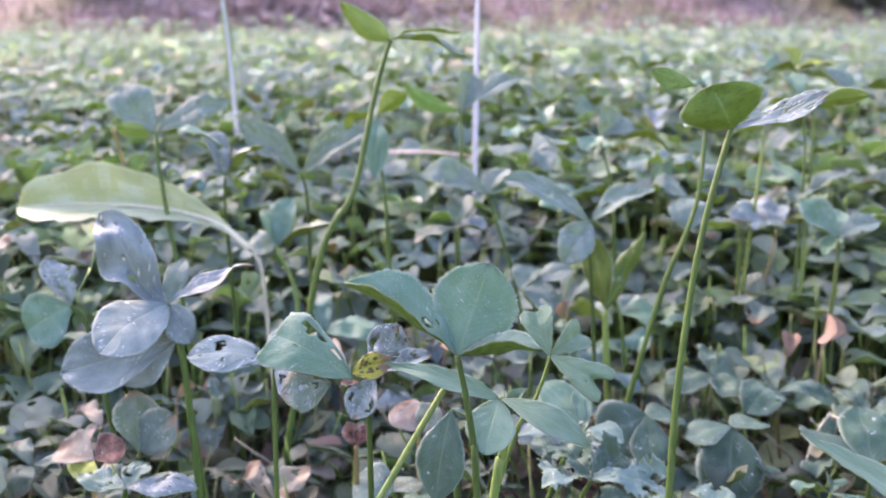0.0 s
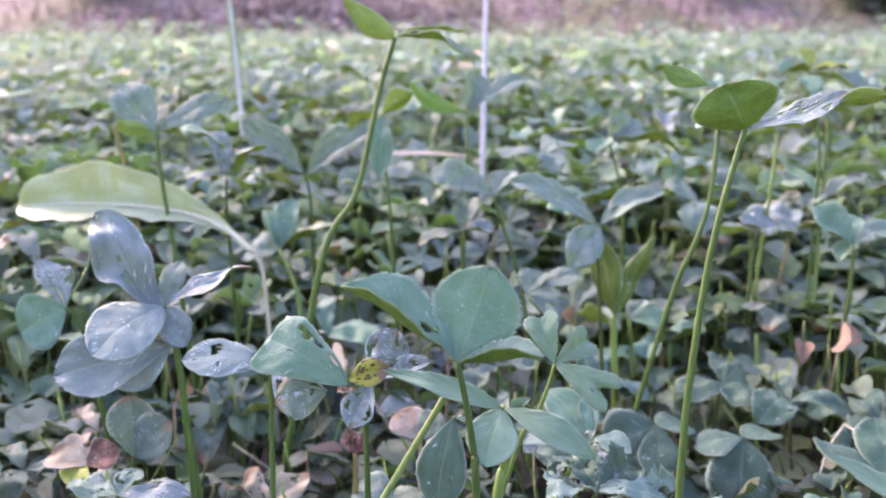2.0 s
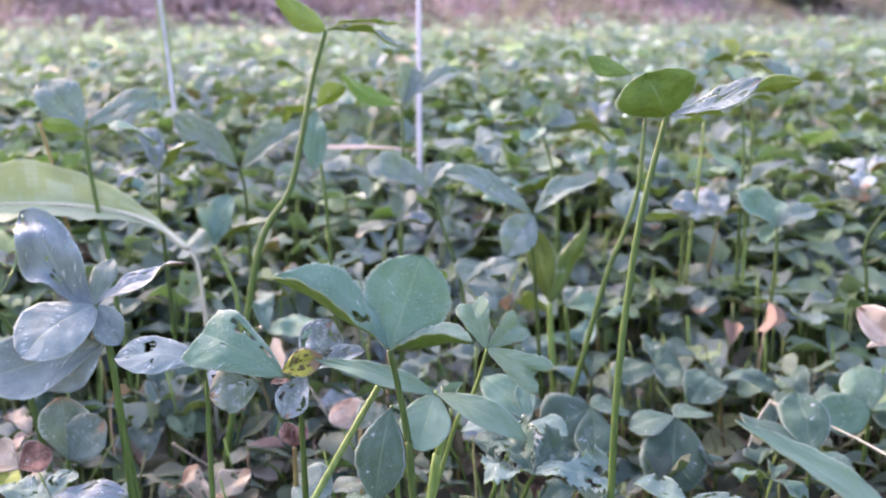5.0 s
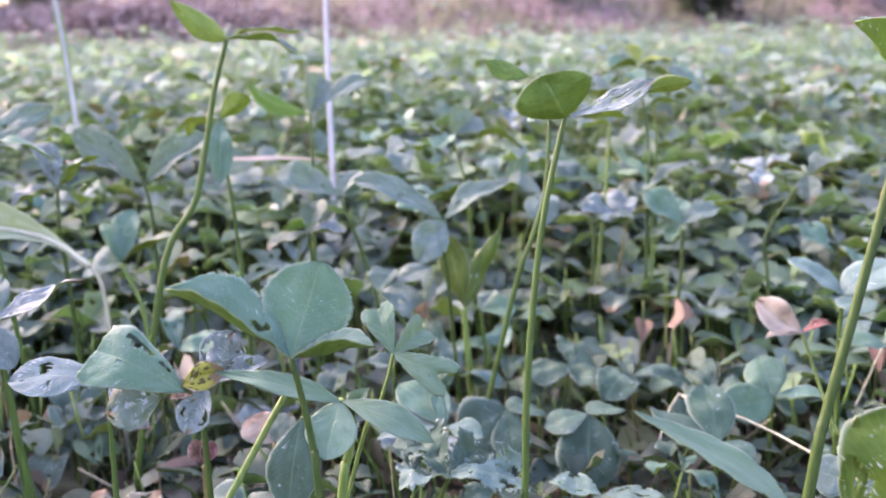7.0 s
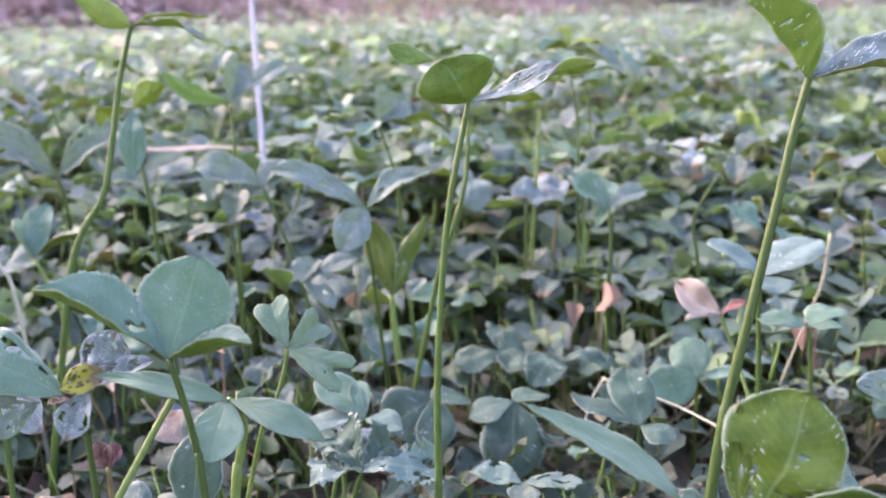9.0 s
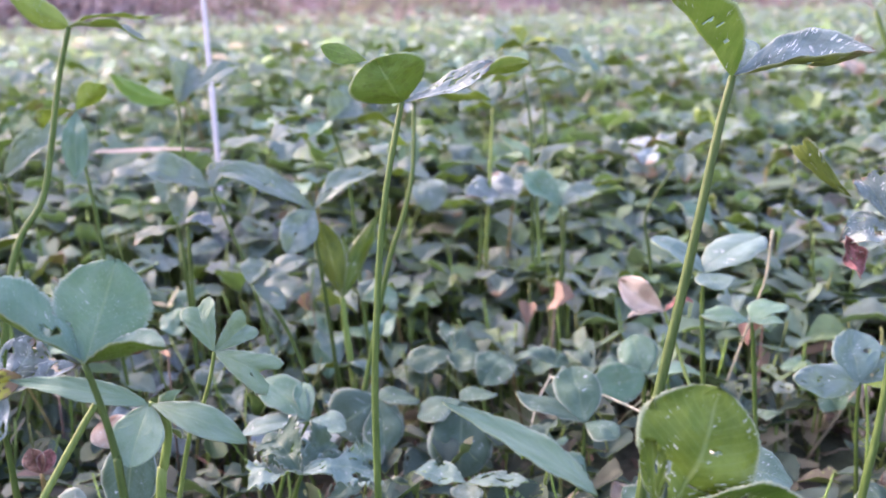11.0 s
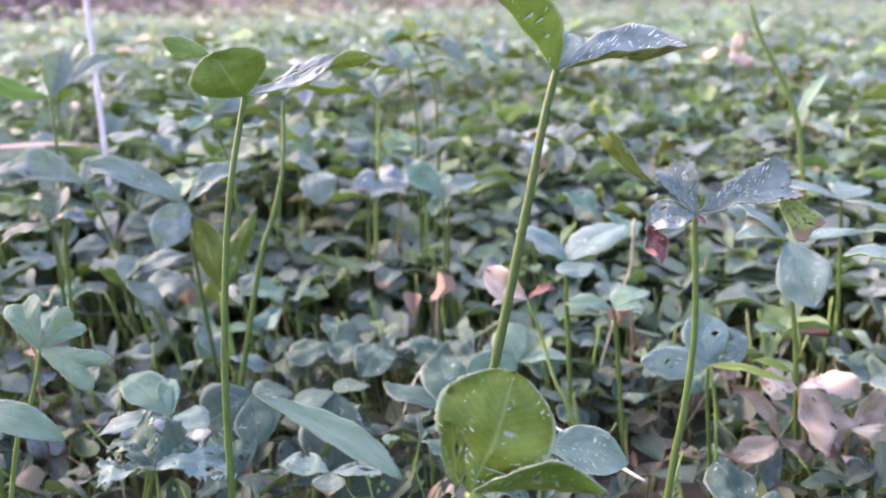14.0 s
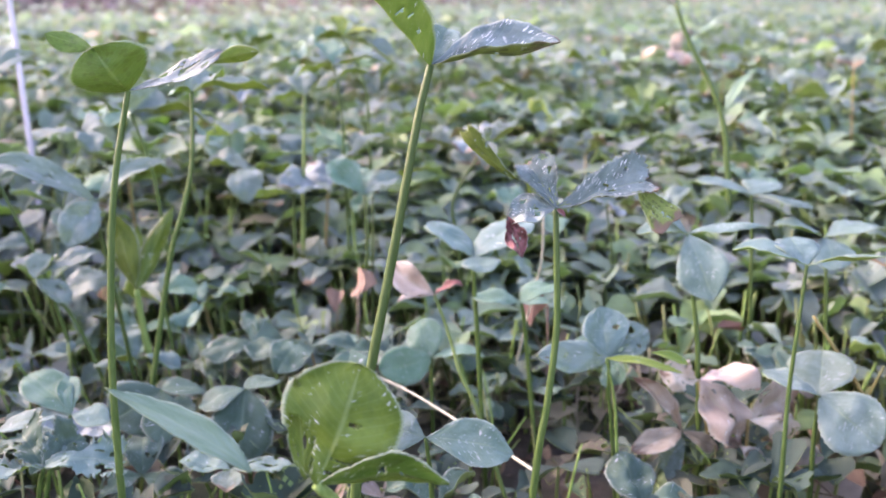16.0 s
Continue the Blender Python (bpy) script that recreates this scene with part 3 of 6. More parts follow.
plant('grey-blue clover with oval leaflets', (-0.0490, 0.2970, 0.0990),
      [lf(-0.0300, -0.0020, 0.0040, 0.0160, skin='lilac', face=(-0.05, -0.6, 0.8), fold=0.15, arch=0.1, ripple=0.06, torn=0.04, nu=44, nv=26),
       lf(0.0060, 0.0120, 0.0080, 0.0150, skin='dusty', kind='round', fold=0.1, face=(0, -0.8, 0.6)),
       lf(0.0160, -0.0120, -0.0100, 0.0120, skin='silver', torn=0.4, face=(0, -0.8, 0.6), nu=44, nv=26)],
      [(-0.0500, 0.2970, 0.0820), (-0.0500, 0.2930, 0.0490)], skin='dusty', r=0.0009)
plant('dull green clover leaf seen from the side', (-0.1383, 0.3352, 0.1066),
      [lf(-0.0164, -0.0063, -0.0074, 0.0220, skin='green', kind='round', roll=-77.2),
       lf(-0.0121, 0.0104, 0.0166, 0.0140, skin='silver', torn=0.4),
       lf(0.0080, 0.0097, 0.0211, 0.0090, skin='fresh', roll=150)],
      [(-0.1333, 0.3364, 0.0981), (-0.1280, 0.3343, 0.0683)], skin='green', r=0.001)
plant('tall clover with lifted bluish leaflets', (-0.1370, 0.4390, 0.1620),
      [lf(-0.0249, 0.0095, 0.0218, 0.0224, skin='dusty', fold=0.40, roll=-20.5, ripple=0.12, torn=0.08, nu=34, nv=20),
       lf(0.0341, 0.0069, 0.0167, 0.0146, skin='dusty', fold=0.40, roll=53.8, ripple=0.12, torn=0.08, nu=34, nv=20),
       lf(-0.0147, -0.0107, 0.0073, 0.0086, skin='fresh', roll=120.3, fold=0.45, ripple=0.12, nu=34, nv=20),
       lf(0.0356, -0.0173, -0.0044, 0.0120, skin='fresh', roll=-5, arch=0.1, fold=0.45, ripple=0.12, nu=34, nv=20)],
      [(-0.1360, 0.4364, 0.1440), (-0.1327, 0.4358, 0.1102), (-0.1309, 0.4354, 0.0928)], skin='dusty', r=0.0011)
plant('clover with long narrow folded leaflets', (-0.0740, 0.4820, 0.1350),
      [lf(-0.0360, 0.0109, 0.0273, 0.0172, skin='dusty', fold=0.40, roll=-44.8, ripple=0.12, torn=0.08, nu=34, nv=20),
       lf(0.0377, 0.0089, 0.0242, 0.0206, skin='dusty', fold=0.40, roll=39.7, ripple=0.12, torn=0.08, nu=34, nv=20),
       lf(-0.0390, -0.0038, 0.0111, 0.0155, skin='silver', torn=0.6, nu=26, nv=18, fold=0.45, ripple=0.12)],
      [(-0.0714, 0.4807, 0.1219), (-0.0712, 0.4806, 0.0902)], skin='green', r=0.0009)
plant('eaten silvery clover leaf', (-0.1087, 0.4547, 0.1384),
      [lf(-0.0151, 0.0113, 0.0202, 0.0155, skin='silver', torn=0.65, nu=26, nv=18, fold=0.45, ripple=0.12),
       lf(-0.0187, -0.0100, -0.0056, 0.0120, skin='silver', torn=0.5, nu=26, nv=18, fold=0.45, ripple=0.12),
       lf(0.0210, 0.0059, 0.0137, 0.0155, skin='green', fold=0.40, ripple=0.12, nu=34, nv=20)],
      [(-0.1092, 0.4523, 0.1213), (-0.1088, 0.4530, 0.1002)], skin='silver', r=0.0009)
plant('upright green clover leaf pair', (-0.0859, 0.4649, 0.0973),
      [lf(0.0060, 0.0129, 0.0251, 0.0172, skin='green', fold=0.40, ripple=0.12, nu=34, nv=20),
       lf(0.0308, -0.0005, 0.0126, 0.0138, skin='green', fold=0.40, ripple=0.12, nu=34, nv=20),
       lf(-0.0077, 0.0111, 0.0192, 0.0103, skin='fresh', fold=0.40, ripple=0.12, nu=34, nv=20)],
      [(-0.0772, 0.4616, 0.0764), (-0.0749, 0.4608, 0.0575)], skin='green', stalk='fresh', r=0.0011)
plant('tall branching clover with drawn-out leaflets', (-0.0170, 0.4120, 0.2070),
      [lf(-0.0218, -0.0065, 0.0157, 0.0120, skin='fresh', kind='lance', roll=99.1, fold=0.40, nu=16, ripple=0.12),
       lf(0.0365, 0.0053, 0.0029, 0.0103, skin='dusty', kind='lance', fold=0.40, roll=8, ripple=0.12, torn=0.08, nu=34, nv=20),
       lf(0.0353, -0.0137, -0.0065, 0.0103, skin='dusty', kind='lance', fold=0.40, ripple=0.12, torn=0.08, nu=34, nv=20)],
      [(-0.0190, 0.4110, 0.2010), (-0.0240, 0.4090, 0.1840), (-0.0290, 0.4060, 0.1610), (-0.0350, 0.4020, 0.1380), (-0.0460, 0.3980, 0.1210), (-0.0540, 0.3930, 0.0910)], skin='dusty', stalk='green', r=0.0013)
plant('clover stalk with two green leaflets under a node', (-0.0280, 0.4530, 0.1700),
      [lf(0.0148, -0.0050, 0.0117, 0.0120, skin='fresh', roll=-53.3, fold=0.45, ripple=0.12, nu=34, nv=20),
       lf(-0.0182, 0.0041, -0.0072, 0.0129, skin='dusty', fold=0.45, ripple=0.12, torn=0.08, nu=34, nv=20),
       lf(0.0001, -0.0216, -0.0274, 0.0120, skin='green', roll=-10, fold=0.45, ripple=0.12, nu=34, nv=20)],
      [(-0.0279, 0.4505, 0.1565), (-0.0247, 0.4451, 0.1319), (-0.0232, 0.4445, 0.1059)], skin='green', r=0.0008)
plant('clover leaf seen edge on over the canopy', (0.0134, 0.4968, 0.1671),
      [lf(-0.0328, -0.0050, 0.0138, 0.0112, skin='fresh', roll=126.8, fold=0.40, ripple=0.12, nu=34, nv=20),
       lf(0.0360, 0.0094, 0.0185, 0.0146, skin='dusty', roll=31.3, fold=0.40, ripple=0.12, torn=0.08, nu=34, nv=20),
       lf(0.0041, 0.0180, 0.0210, 0.0189, skin='dusty', fold=0.40, roll=41.9, ripple=0.12, torn=0.08, nu=34, nv=20)],
      [(0.0141, 0.4919, 0.1486), (0.0136, 0.4876, 0.1243), (0.0125, 0.4825, 0.0967)], skin='dusty', r=0.0009)
plant('broad three-part clover leaf, dull blue-green', (0.0770, 0.4230, 0.1210),
      [lf(-0.0405, 0.0113, 0.0215, 0.0155, skin='dusty', fold=0.40, arch=0.06, roll=-35.4, ripple=0.12, torn=0.08, nu=34, nv=20),
       lf(0.0305, 0.0110, 0.0170, 0.0172, skin='dusty', fold=0.40, roll=25.1, ripple=0.12, torn=0.08, nu=34, nv=20),
       lf(-0.0156, -0.0143, -0.0144, 0.0181, skin='dusty', kind='round', fold=0.40, arch=0.06, roll=-46.0, ripple=0.12, torn=0.08, nu=34, nv=20)],
      [(0.0766, 0.4213, 0.1067), (0.0790, 0.4216, 0.0839)], skin='green', r=0.0009)
plant('bright green upright young shoot', (0.0882, 0.4346, 0.0724),
      [lf(-0.0071, 0.0098, 0.0377, 0.0152, skin='yellow', fold=0.3, kind='oval', arch=0.03, roll=137.6),
       lf(0.0222, 0.0145, 0.0385, 0.0114, skin='yellow', fold=0.4, kind='lance', roll=-115.1),
       lf(0.0039, 0.0161, 0.0297, 0.0091, skin='yellow', fold=0.4, kind='lance', roll=-175.6)],
      [(0.0889, 0.4344, 0.0558), (0.0909, 0.4342, 0.0311)], skin='yellow', stalk='fresh', r=0.0018, name='young_shoot', category='shoot', group='')
plant('clover leaf lying over shaded stalks', (0.0107, 0.4591, 0.1101),
      [lf(-0.0201, -0.0087, -0.0086, 0.0172, skin='worn', fold=0.40, ripple=0.12, nu=34, nv=20),
       lf(0.0183, -0.0001, -0.0014, 0.0189, skin='silver', fold=0.40, torn=0.2, ripple=0.12, nu=34, nv=20),
       lf(0.0086, 0.0180, 0.0131, 0.0155, skin='dusty', fold=0.40, ripple=0.12, torn=0.08, nu=34, nv=20)],
      [(0.0122, 0.4569, 0.0939), (0.0122, 0.4574, 0.0720)], skin='dusty', r=0.0009)
plant('bluish clover with drooping tip over thin stalk', (0.0280, 0.4690, 0.1260),
      [lf(0.0185, 0.0077, 0.0047, 0.0120, skin='fresh', roll=20, fold=0.45, ripple=0.12, nu=34, nv=20),
       lf(-0.0359, 0.0085, 0.0104, 0.0206, skin='dusty', roll=-36.2, fold=0.40, ripple=0.12, torn=0.08, nu=34, nv=20),
       lf(0.0096, 0.0173, 0.0105, 0.0155, skin='dusty', roll=-0.5, fold=0.45, ripple=0.12, torn=0.08, nu=34, nv=20)],
      [(0.0344, 0.4652, 0.1073), (0.0413, 0.4629, 0.0862), (0.0472, 0.4618, 0.0581)], skin='dusty', r=0.0009)
plant('bluish clover catching sky light', (0.0920, 0.5050, 0.1520),
      [lf(-0.0266, 0.0067, 0.0032, 0.0172, skin='dusty', fold=0.45, ripple=0.12, torn=0.08, nu=34, nv=20),
       lf(0.0138, 0.0114, 0.0112, 0.0224, skin='dusty', kind='round', roll=53.6, fold=0.45, ripple=0.12, torn=0.08, nu=34, nv=20),
       lf(0.0415, 0.0004, -0.0084, 0.0155, skin='dusty', fold=0.45, ripple=0.12, torn=0.08, nu=34, nv=20),
       lf(-0.0083, -0.0162, -0.0064, 0.0138, skin='fresh', fold=0.45, ripple=0.12, nu=34, nv=20)],
      [(0.0996, 0.4994, 0.1226), (0.1021, 0.4992, 0.0898)], skin='dusty', r=0.0009)
plant('tall clover with cupped olive-green leaflet seen from below', (0.1030, 0.2990, 0.1800),
      [lf(-0.0076, -0.0046, 0.0144, 0.0260, skin='green', kind='round', fold=0.2, arch=-0.14, notch=0.14, nu=32, nv=18, roll=49.5),
       lf(0.0309, 0.0008, 0.0096, 0.0110, skin='shred', kind='oval', fold=0.4, arch=-0.08, nu=34, nv=20, roll=28.8, torn=0.12, ripple=0.12),
       lf(0.0415, -0.0030, 0.0103, 0.0060, skin='fresh', fold=0.4, arch=0.12, roll=-75.8, base=(0.0256, 0.0002, 0.0075)),
       lf(-0.0230, 0.0150, 0.0190, 0.0080, skin='green', fold=0.2, nu=26, nv=18, roll=128.0, base=(-0.0094, 0.0115, 0.0127))],
      [(0.1009, 0.2980, 0.1723), (0.0960, 0.2949, 0.1528), (0.0921, 0.2918, 0.1293), (0.0881, 0.2862, 0.0923), (0.0865, 0.2812, 0.0575)], skin='green', r=0.0011)
plant('clover leaf behind a taller stalk, pale in sky light', (0.1240, 0.4050, 0.1700),
      [lf(0.0332, -0.0081, -0.0005, 0.0146, skin='dusty', fold=0.40, ripple=0.12, torn=0.08, nu=34, nv=20),
       lf(0.0148, 0.0184, 0.0040, 0.0138, skin='dusty', fold=0.45, ripple=0.12, torn=0.08, nu=34, nv=20),
       lf(-0.0097, -0.0039, -0.0011, 0.0112, skin='fresh', roll=10, fold=0.45, ripple=0.12, nu=34, nv=20)],
      [(0.1205, 0.3969, 0.1393), (0.1140, 0.3945, 0.1173), (0.1055, 0.3939, 0.0921)], skin='dusty', r=0.0011)
plant('low broad clover leaf in front of stalks', (0.0445, 0.4300, 0.0850),
      [lf(0.0081, 0.0104, 0.0077, 0.0172, skin='dusty', kind='round', fold=0.45, ripple=0.12, torn=0.08, nu=34, nv=20),
       lf(0.0295, 0.0106, 0.0077, 0.0189, skin='dusty', fold=0.45, ripple=0.12, torn=0.08, nu=34, nv=20),
       lf(0.0138, -0.0131, -0.0112, 0.0138, skin='dusty', fold=0.45, ripple=0.12, torn=0.08, nu=34, nv=20)],
      [(0.0610, 0.4273, 0.0583)], skin='dusty')
plant('clover leaf low among stalks, dark blue-green', (0.0660, 0.3350, 0.0560),
      [lf(-0.0272, 0.0036, -0.0027, 0.0130, skin='blue'),
       lf(0.0141, -0.0061, -0.0023, 0.0140, skin='blue'),
       lf(-0.0172, 0.0219, 0.0100, 0.0180, skin='green'),
       lf(-0.0032, 0.0181, 0.0084, 0.0090, skin='green')],
      [(0.0557, 0.3381, 0.0357)], skin='blue')
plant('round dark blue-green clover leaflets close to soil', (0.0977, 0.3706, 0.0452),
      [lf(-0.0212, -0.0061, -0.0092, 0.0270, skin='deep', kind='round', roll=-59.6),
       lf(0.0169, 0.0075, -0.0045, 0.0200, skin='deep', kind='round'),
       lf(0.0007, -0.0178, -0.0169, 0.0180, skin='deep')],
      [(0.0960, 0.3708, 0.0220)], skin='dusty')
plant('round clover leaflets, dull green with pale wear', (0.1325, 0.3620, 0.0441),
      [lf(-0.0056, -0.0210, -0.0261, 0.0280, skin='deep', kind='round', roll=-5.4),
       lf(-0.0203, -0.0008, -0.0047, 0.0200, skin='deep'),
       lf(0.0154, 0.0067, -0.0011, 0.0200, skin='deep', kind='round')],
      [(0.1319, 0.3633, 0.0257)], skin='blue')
plant('crumpled blue-grey clover leaf eaten at its edges', (0.0620, 0.2920, 0.0580),
      [lf(-0.0077, 0.0150, 0.0089, 0.0180, skin='deep', kind='cut', teeth=0.05, torn=0.25, nu=28, nv=20, ripple=0.28, fold=0.3, roll=-23.8),
       lf(0.0125, 0.0072, 0.0059, 0.0180, roll=32.7, skin='deep', kind='cut', teeth=0.05, torn=0.3, nu=28, nv=20, ripple=0.3, fold=0.3),
       lf(0.0264, -0.0021, -0.0001, 0.0180, roll=30.9, skin='blue', kind='cut', teeth=0.05, torn=0.3, nu=28, nv=20, ripple=0.3, fold=0.3),
       lf(-0.0178, -0.0016, 0.0019, 0.0180, skin='blue', kind='cut', teeth=0.05, torn=0.25, nu=28, nv=20, ripple=0.28),
       lf(0.0062, 0.0061, 0.0043, 0.0140, skin='blue', kind='cut', teeth=0.05, torn=0.3, nu=28, nv=20, ripple=0.3, fold=0.3, roll=43.7)],
      [(0.0579, 0.2953, 0.0438)], skin='blue')
plant('worn blue-grey clover leaf on the litter', (0.1223, 0.3087, 0.0359),
      [lf(-0.0180, 0.0093, 0.0027, 0.0140, skin='blue', torn=0.3, nu=26, nv=18, ripple=0.1),
       lf(0.0229, -0.0057, -0.0007, 0.0150, skin='blue', torn=0.35, nu=26, nv=18, ripple=0.1),
       lf(-0.0024, -0.0127, -0.0016, 0.0120, skin='worn')],
      [(0.1223, 0.3118, 0.0243)], skin='blue')
plant('clover with clean blue-green leaflets', (0.2180, 0.3620, 0.0460),
      [lf(-0.0006, 0.0148, 0.0140, 0.0190, skin='green', kind='round', roll=-24.0),
       lf(-0.0253, -0.0057, -0.0039, 0.0190, skin='green', kind='round', roll=-57.6),
       lf(0.0234, -0.0094, 0.0015, 0.0150, skin='green')],
      [(0.2176, 0.3612, 0.0278)], skin='green')
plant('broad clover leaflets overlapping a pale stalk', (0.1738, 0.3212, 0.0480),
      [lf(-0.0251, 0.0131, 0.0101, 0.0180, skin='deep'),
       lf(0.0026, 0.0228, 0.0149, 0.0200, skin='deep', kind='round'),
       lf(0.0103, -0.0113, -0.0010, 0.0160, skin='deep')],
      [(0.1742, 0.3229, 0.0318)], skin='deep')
plant('withered clover leaf, bleached and papery', (0.2120, 0.3330, 0.0870),
      [lf(-0.0180, 0.0092, 0.0098, 0.0130, skin='papery', fold=0.6, ripple=0.16, nu=16, nv=10, arch=0.15, roll=-71.0),
       lf(0.0127, 0.0021, 0.0032, 0.0070, skin='brown', ripple=0.2, fold=0.4),
       lf(-0.0166, -0.0024, -0.0001, 0.0050, skin='papery', fold=0.6)],
      [(0.2160, 0.3278, 0.0719), (0.2177, 0.3165, 0.0563), (0.2225, 0.3090, 0.0415)], skin='cream', stalk='fresh', r=0.0008)
plant('broad bluish clover leaf with worn surface', (0.2320, 0.3390, 0.1000),
      [lf(-0.0163, 0.0159, 0.0124, 0.0180, skin='blue', kind='round'),
       lf(0.0291, 0.0070, 0.0117, 0.0240, skin='blue', kind='round'),
       lf(0.0006, -0.0159, -0.0027, 0.0170, skin='blue', kind='round')],
      [(0.2318, 0.3387, 0.0837), (0.2324, 0.3371, 0.0636)], skin='blue', r=0.001)
plant('dull green clover in the shade of taller leaves', (0.2512, 0.3326, 0.0784),
      [lf(-0.0207, 0.0061, 0.0041, 0.0150, skin='green'),
       lf(0.0197, 0.0111, 0.0031, 0.0170, skin='green'),
       lf(0.0087, -0.0099, 0.0024, 0.0100, skin='green')],
      [(0.2530, 0.3321, 0.0629)], skin='green')
plant('tall thick-stalked clover with a folded green leaflet', (0.1880, 0.2480, 0.1870),
      [lf(-0.0180, 0.0020, 0.0210, 0.0185, skin='fresh', kind='round', face=(0.72, -0.05, 0.68), fold=1.0, arch=0.0, ripple=0.05, teeth=0.006, bites=((0.35, -0.4, 0.012, 0.12), (0.52, -0.5, 0.01, 0.1), (0.62, -0.35, 0.012, 0.16), (0.35, 0.4, 0.012, 0.12)), nu=60, nv=36),
       lf(0.0360, -0.0100, 0.0040, 0.0185, skin='shred', kind='oval', face=(-0.05, -0.32, 0.95), fold=0.62, arch=0.03, ripple=0.07, lip=0.12, bites=((0.35, 0.3, 0.01, 0.3), (0.5, 0.5, 0.012, 0.2)), nu=60, nv=36),
       lf(0.0110, 0.0160, 0.0090, 0.0110, skin='blue', fold=0.3, face=(0, -0.6, 0.8))],
      [(0.1835, 0.2457, 0.1740), (0.1778, 0.2424, 0.1536), (0.1714, 0.2394, 0.1296), (0.1632, 0.2354, 0.1005), (0.1593, 0.2328, 0.0842)], skin='fresh', stalk='green', r=0.0014)
plant('large yellow-green clover leaflet standing with torn base', (0.1380, 0.1760, 0.1030),
      [lf(0.0130, 0.0020, 0.0250, 0.0275, skin='yellow', kind='round', face=(0.38, 0.88, 0.3), fold=0.1, arch=-0.06, ripple=0.14, notch=0.03, teeth=0.006, bites=((0.22, 0.72, 0.2, 0.36), (0.24, -0.35, 0.012, 0.3), (0.3, -0.6, 0.01, 0.2), (0.55, -0.2, 0.012, 0.14), (0.12, -0.3, 0.012, 0.3)), nu=60, nv=36),
       lf(-0.0020, 0.0040, 0.0240, 0.0065, skin='yellow', kind='lance', face=(0.1, 0.85, 0.3), fold=0.2, torn=0.3, ripple=0.12, nu=60, nv=36, base=(-0.0020, 0.0030, 0.0000)),
       lf(0.0270, -0.0120, 0.0010, 0.0150, skin='yellow', face=(0.1, 0.8, 0.6), fold=0.3, bites=((0.5, 0.2, 0.015, 0.3), (0.65, -0.1, 0.012, 0.25)), nu=44, nv=26),
       lf(-0.0400, 0.0300, 0.0190, 0.0080, skin='fresh', kind='lance', face=(0.2, -0.5, 0.85), fold=0.2, arch=0.03, ripple=0.04, teeth=0.008, nu=44, nv=14, label='long narrow grey-green leaflet', base=(-0.0130, 0.0080, 0.0010))],
      [(0.1427, 0.1767, 0.0956), (0.1422, 0.1765, 0.0871)], skin='yellow', stalk='fresh', r=0.0016)
plant('eaten clover with lacy silver leaflets and brown shred', (0.2070, 0.2030, 0.1530),
      [lf(-0.0050, 0.0060, 0.0120, 0.0105, skin='shred', kind='cut', torn=0.16, ripple=0.2, fold=0.4, teeth=0.03, face=(-0.2, -0.75, 0.65), nu=60, nv=36),
       lf(-0.0210, 0.0100, 0.0200, 0.0055, skin='green', kind='cut', fold=0.3, torn=0.1, teeth=0.03, arch=-0.1, face=(0.3, 0.75, 0.5), nu=44, nv=26, base=(-0.0080, 0.0060, 0.0070)),
       lf(0.0240, -0.0040, 0.0060, 0.0110, skin='shred', kind='cut', torn=0.14, ripple=0.18, fold=0.55, teeth=0.03, face=(0, -0.55, 0.85), nu=60, nv=36),
       lf(0.0280, -0.0100, -0.0050, 0.0095, skin='shred', kind='cut', fold=0.3, torn=0.1, ripple=0.15, face=(-0.3, 0.8, 0.3), nu=44, nv=26, base=(0.0210, -0.0040, 0.0050)),
       lf(-0.0130, 0.0020, -0.0010, 0.0100, skin='shred', torn=0.32, ripple=0.25, fold=0.5, face=(0, -0.7, 0.7), nu=60, nv=36),
       lf(-0.0110, -0.0040, -0.0110, 0.0065, skin='brown', ripple=0.5, fold=0.8, twist=1.0, torn=0.2, face=(-0.3, -0.8, 0.3), nu=44, nv=26, base=(-0.0130, 0.0000, -0.0010)),
       lf(0.0010, -0.0030, -0.0020, 0.0015, skin='brown', fold=0.6, nu=10, nv=6, label='dried brown stipule')],
      [(0.2062, 0.2006, 0.1415), (0.2051, 0.1975, 0.1227), (0.2013, 0.1947, 0.1021), (0.1970, 0.1929, 0.0807)], skin='silver', r=0.0009)
plant('clover with clean oval grey-green leaflets', (0.3135, 0.3040, 0.1105),
      [lf(-0.0202, 0.0064, 0.0008, 0.0130, skin='blue'),
       lf(0.0319, -0.0093, 0.0013, 0.0140, skin='blue'),
       lf(0.0028, -0.0187, -0.0232, 0.0210, skin='blue', kind='oval', roll=42.4),
       lf(-0.0171, 0.0230, 0.0158, 0.0100, skin='blue', kind='lance')],
      [(0.3131, 0.2996, 0.0955), (0.3146, 0.2954, 0.0718), (0.3146, 0.2925, 0.0550)], skin='blue', r=0.001)
plant('bluish damaged clover with rounded leaflets', (0.2700, 0.2880, 0.0680),
      [lf(-0.0350, -0.0100, 0.0090, 0.0125, skin='dusty', kind='round', face=(0, -0.75, 0.65), fold=0.1, ripple=0.12, torn=0.05, nu=44, nv=26),
       lf(0.0000, 0.0120, 0.0170, 0.0200, skin='blue', kind='round', face=(0, -0.75, 0.65), fold=0.1, ripple=0.1, bites=((0.55, 0.45, 0.06, 0.14),), nu=44, nv=26),
       lf(0.0220, 0.0080, 0.0060, 0.0140, skin='blue', kind='round', face=(0.1, -0.7, 0.7), ripple=0.12, torn=0.1, nu=44, nv=26)],
      [(0.2720, 0.2900, 0.0490), (0.2750, 0.2900, 0.0200)], skin='blue', r=0.0008)
